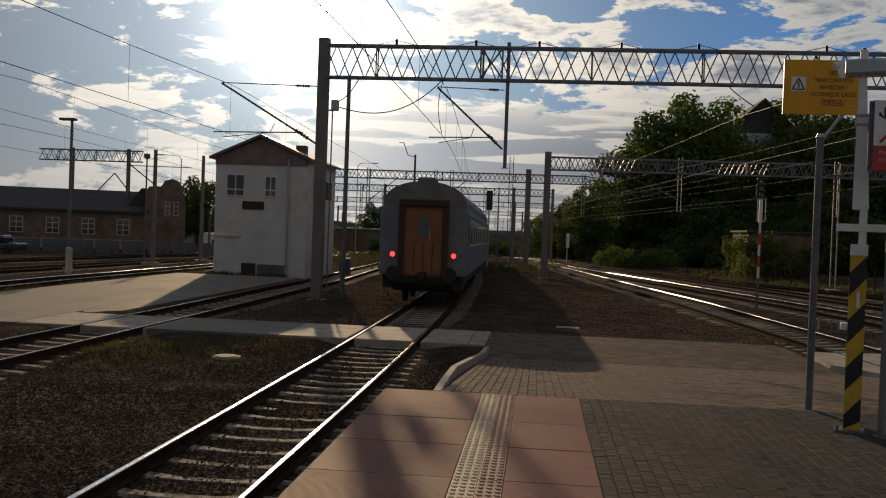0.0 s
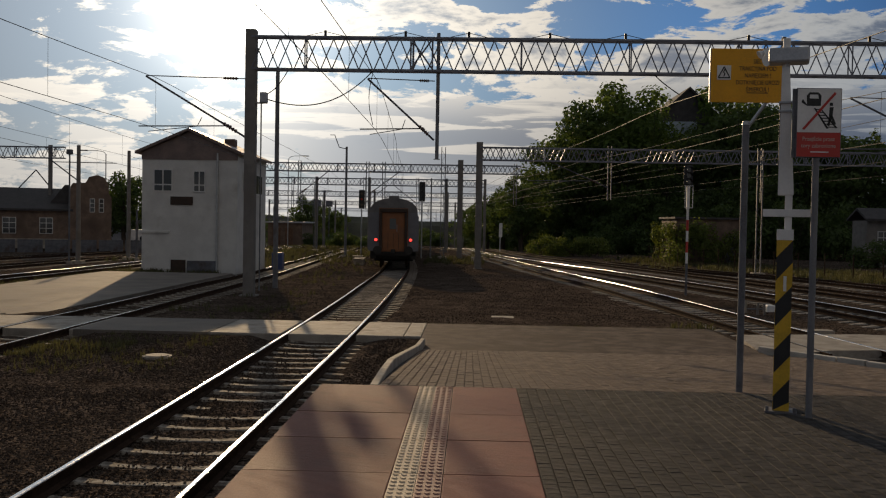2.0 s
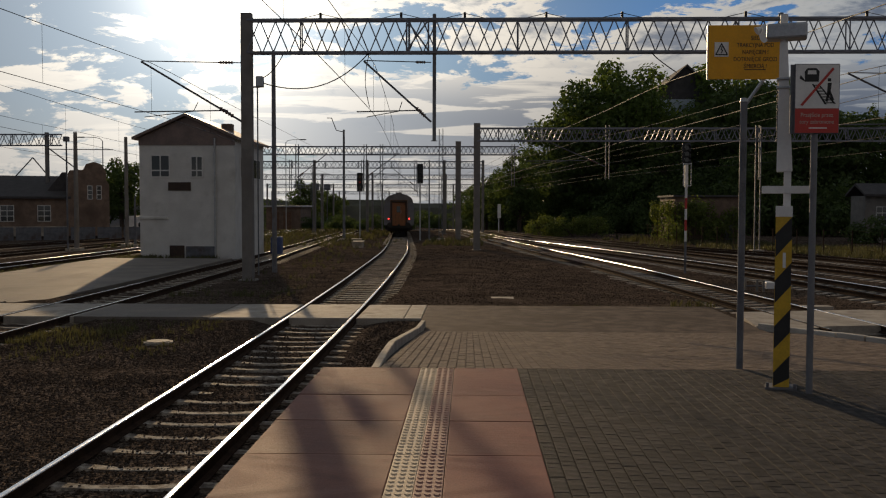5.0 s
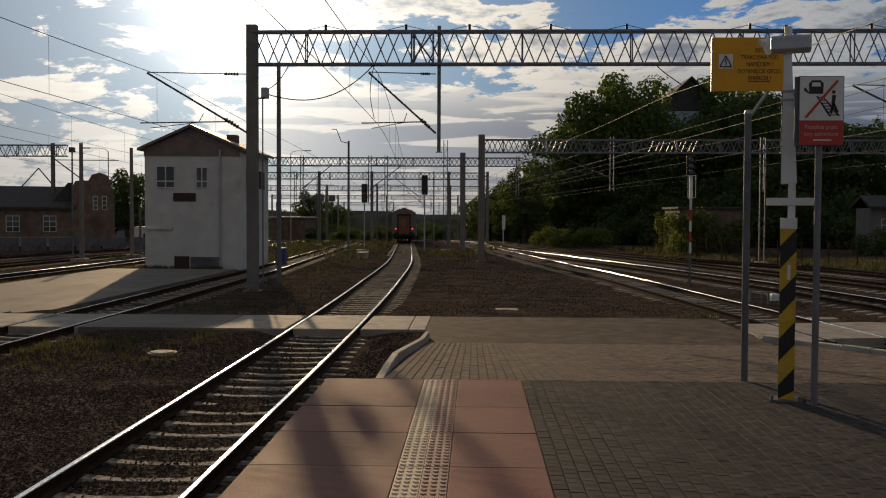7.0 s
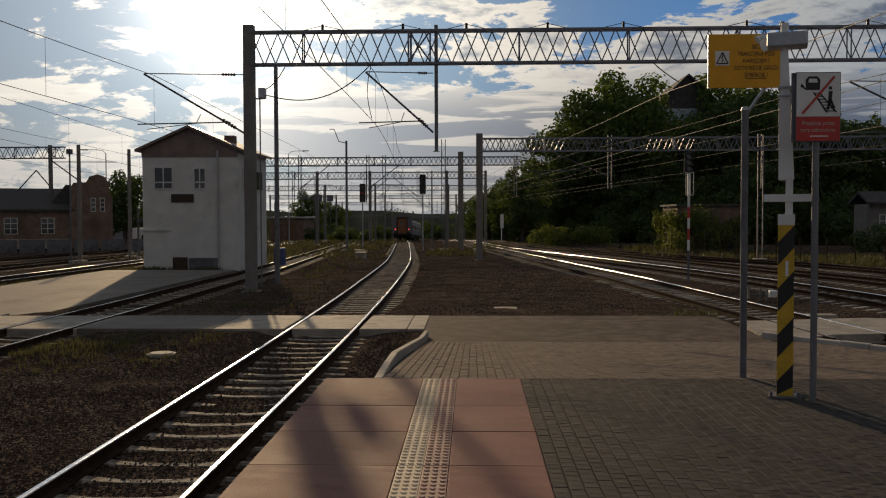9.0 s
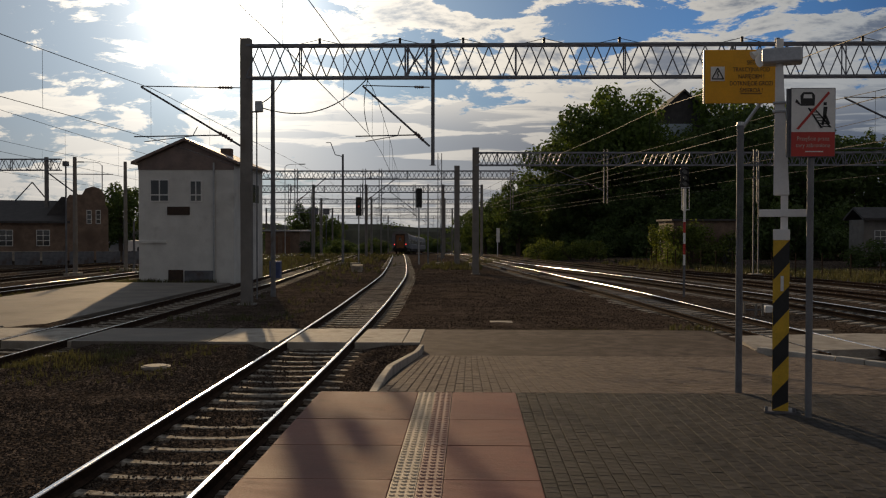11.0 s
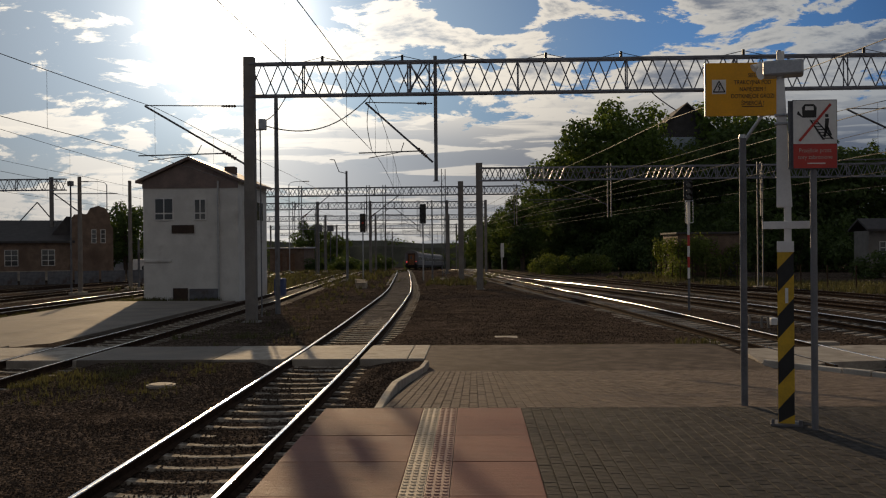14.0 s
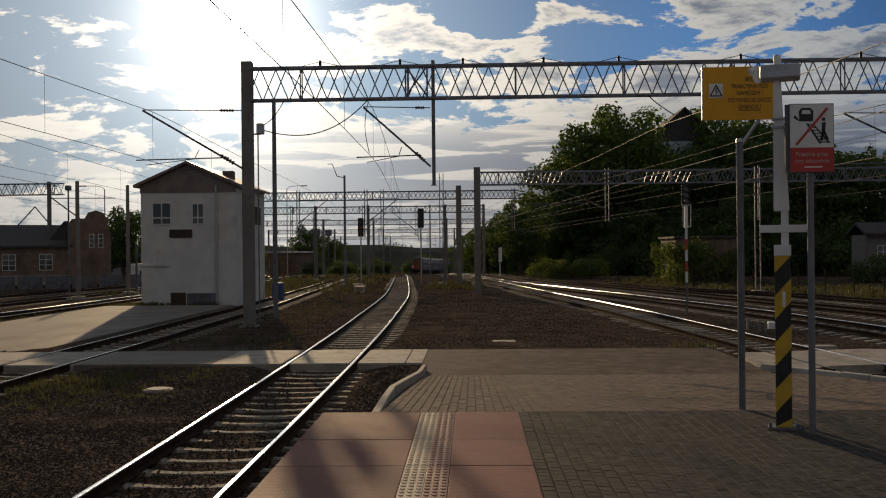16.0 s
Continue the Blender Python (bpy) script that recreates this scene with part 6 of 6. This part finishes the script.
def lamp_post(x, y, top, reach, label):
    p = pole(x, y, top - 0.35, 0.07, "galv", label, name="street_lamp")
    bm = bmesh.new()
    pts = [(x, y, top - 0.4), (x + reach * 0.12, y, top - 0.12), (x + reach * 0.4, y, top + 0.0), (x + reach, y, top + 0.03)]
    for a, b in zip(pts, pts[1:]):
        rod(bm, a, b, 0.035, 0.03, 8)
    part("arm", bm, "galv", p)
    part("lamp_head", B((min(x + reach * 0.9, x + reach * 1.35), y - 0.12, top - 0.04), (max(x + reach * 0.9, x + reach * 1.35), y + 0.12, top + 0.08), 0.04), "steel", p)


def lattice_mast(x, y, top, w, label):
    p = thing("lattice_mast", label, "mast", "masts of the yard")
    z = base_z(y)
    for s in (-1, 1):
        part("leg", B((x + s * w / 2 - 0.03, y - 0.05, z), (x + s * w / 2 + 0.03, y + 0.05, top)), "dark_steel", p)
    zz, s = z + 0.3, 1
    while zz < top - 0.5:
        part("lacing_bar", R((x - s * w / 2, y, zz), (x + s * w / 2, y, zz + 0.45), 0.014, 0.014, 4), "steel", p)
        zz, s = zz + 0.45, -s
    part("footing", B((x - 0.35, y - 0.35, z - 0.1), (x + 0.35, y + 0.35, z + 0.3), 0.02), "concrete", p)
    return p


def signal(x, y, base, top, label, striped=False, red=True, tall=1.7):
    s = thing("railway_signal", label, "railway signal", "railway signals")
    hw = 0.18 if striped else 0.27
    hb = top - tall
    if striped:
        n = 8
        for i in range(n):
            a, b = base + (hb - 0.9 - base) * i / n, base + (hb - 0.9 - base) * (i + 1) / n
            part("post_band", R((x, y, a), (x, y, b), 0.05, 0.05, 12), ("white" if i % 2 else "signred") if i > 2 else "dark_steel", s)
        part("upper_post", B((x - 0.06, y - 0.05, hb - 0.9), (x + 0.06, y + 0.05, hb)), "white", s, "white upper post")
        bm = bmesh.new()
        for sx in (-0.15, 0.15):
            rod(bm, (x + sx, y - 0.15, hb - 0.85), (x + sx, y - 0.15, hb + 0.05), 0.014, seg=6)
        for zz in (hb - 0.85, hb + 0.02):
            rod(bm, (x - 0.15, y - 0.15, zz), (x + 0.15, y - 0.15, zz), 0.014, seg=6)
        part("ladder_cage", bm, "white", s)
    else:
        part("post", R((x, y, base), (x, y, hb + 0.1), 0.065, 0.06, 12), "galv", s)
    bm = bmesh.new()
    box(bm, (x - hw, y - 0.04, hb), (x + hw, y + 0.1, top), 0, None, 0.08)
    part("signal_head", bm, "black", s, "black signal head")
    for i in range(3):
        zz = hb + tall * (0.22 + i * 0.28)
        part("lens", R((x, y - 0.041, zz), (x, y - 0.07, zz), 0.09, 0.09, 14), "signalred" if (i == 1 and red) else "glass", s)
        bm = bmesh.new()
        for k in range(7):
            a0, a1 = math.pi * k / 7, math.pi * (k + 1) / 7
            q = [(0.12 * math.cos(a), yy, 0.12 * math.sin(a)) for a in (a0, a1) for yy in (-0.041, -0.24)]
            vs = [bm.verts.new((x + q[n][0], y + q[n][1], zz + q[n][2])) for n in (0, 1, 3, 2)]
            bm.faces.new(vs)
        part("visor", bm, "black", s)


def build_poles():
    p = pole(-7.74, 36.6, 7.63, 0.105, "steel", "slim grey steel pole beside the gantry mast", False)
    part("pole_cap", R((-7.74, 36.6, 7.63), (-7.74, 36.6, 7.70), 0.11, 0.03, 12), "dark_steel", p)
    m = pole(-23.2, 44.0, 6.5, 0.085, "steel", "tall grey floodlight mast beside the yard track")
    part("floodlight", B((-23.8, 43.8, 6.48), (-23.0, 44.2, 6.6), 0.03), "dark_steel", m)
    tagged(part("concrete_post", B((-22.2, 41.8, -1.0), (-21.95, 42.05, 0.25), 0.04), "kerbpale"), "stubby pale post beside the yard track", "post")
    m = pole(-23.97, 56, 6.1, 0.15, "mast", "concrete overhead-line mast in the yard")
    m = pole(-24.0, 54.8, 5.5, 0.06, "dark_steel", "thin pole with a loudspeaker box")
    part("speaker_box", B((-24.15, 54.65, 5.45), (-23.85, 54.95, 5.75), 0.03), "dark_steel", m)
    lamp_post(-39.8, 100.0, 9.0, -2.2, "street lamp with a curved arm")
    m = pole(-23.85, 64.0, 6.4, 0.15, "mast", "concrete overhead-line mast in the yard")
    pole(-22.9, 63.0, 2.3, 0.09, "dark_steel", "short dark pole in the yard")
    lamp_post(-24.2, 122, 10.3, 2.0, "far street lamp with a long arm")
    m = pole(-10.85, 80.0, 8.2, 0.12, "steel", "steel pole with a bracket between the tracks")
    bm = bmesh.new()
    rod(bm, (-10.85, 80, 8.0), (-11.5, 80, 8.15), 0.035, seg=6), rod(bm, (-11.5, 80, 8.15), (-11.9, 80, 9.2), 0.035, seg=6), rod(bm, (-11.9, 80, 9.2), (-12.3, 80, 9.2), 0.03, seg=6)
    part("bracket", bm, "dark_steel", m)
    lattice_mast(-2.45, 79.0, 8.2, 0.32, "tall lattice steel mast between the tracks")
    pole(-3.4, 78.0, 5.5, 0.07, "steel", "thin pole beside the track")
    signal(-9.95, 84, base_z(84), 4.65, "main signal with a black head on a grey post")
    signal(-4.3, 80.5, base_z(80), 5.3, "dark signal beside the curving track", red=False)
    signal(8.60, 37.3, RAIL - 0.25, 4.2, "signal on a red and white banded post", True, False, 0.85)
    for x, y, top in ((17.0, 55.5, 6.4), (-16.5, 98, 5.6), (-18.8, 118, 5.2), (-20.5, 84, 5.8), (-3.2, 110, 5.5)):
        lattice_mast(x, y, top, 0.3, "lattice steel mast among the tracks")
    for x, y in ((-7.6, 63.0), (-7.9, 66.0), (-8.6, 70.5), (0.4, 72.0)):
        c = thing("cable_box", "low pale concrete cable box beside the track", "cable box", "cable boxes")
        z = base_z(y)
        part("box", B((x - 0.35, y - 0.3, z), (x + 0.35, y + 0.3, z + 0.42), 0.02), "concrete", c)
        part("lid", B((x - 0.38, y - 0.33, z + 0.421), (x + 0.38, y + 0.33, z + 0.48), 0.015), "concrete", c)
    for x, y in ((-33.2, 200.0), (-31.2, 203.0)):
        b = thing("trackside_board", "dark square board on a thin post far down the yard", "sign")
        part("post", R((x, y, base_z(y)), (x, y, 5.4), 0.1), "dark_steel", b)
        part("board", B((x - 0.75, y - 0.1, 5.0), (x + 0.75, y + 0.1, 6.4), 0.03), "dark_steel", b)
    # point machine beside the right-hand track
    c = thing("point_machine", "pale point machine beside the main track", "point machine")
    z = RAIL - 0.2
    part("casing", B((9.62, 30.3, z - 0.1), (9.9, 30.8, z + 0.2), 0.03), "white", c)
    part("drive_rod", R((8.75, 30.5, z + 0.06), (9.63, 30.5, z + 0.06), 0.025), "dark_steel", c)
    for x, y, mat in ((8.78, 29.8, "concrete"), (8.97, 29.2, "mast"), (9.14, 29.1, "mast")):
        p = thing("stub_post", "short weathered post with a flat top between the tracks", "post", "stub posts")
        part("shaft", B((x - 0.03, y - 0.04, z - 0.2), (x + 0.03, y + 0.04, z + 0.34), 0.008), mat, p)
        part("top_plate", B((x - 0.03, y - 0.06, z + 0.341), (x + 0.16, y + 0.06, z + 0.37), 0.008), mat, p)
    b = thing("trackside_board", "narrow pale board on a post by the tracks", "sign")
    part("post", R((3.5, 112, base_z(112)), (3.5, 112, 1.9), 0.06), "white", b)
    part("board", B((3.35, 111.9, 0.2), (3.75, 111.95, 1.9), 0.01), "white", b)


# ---- build ----
build_ground()
build_overhead()
build_train()
build_signal_box()
build_signs()
build_warehouse()
build_right_side()
build_poles()
build_plants()
build_grass()
build_stones()
build_tracks()
build_crossing()
build_ramp()
build_platform()
motions()
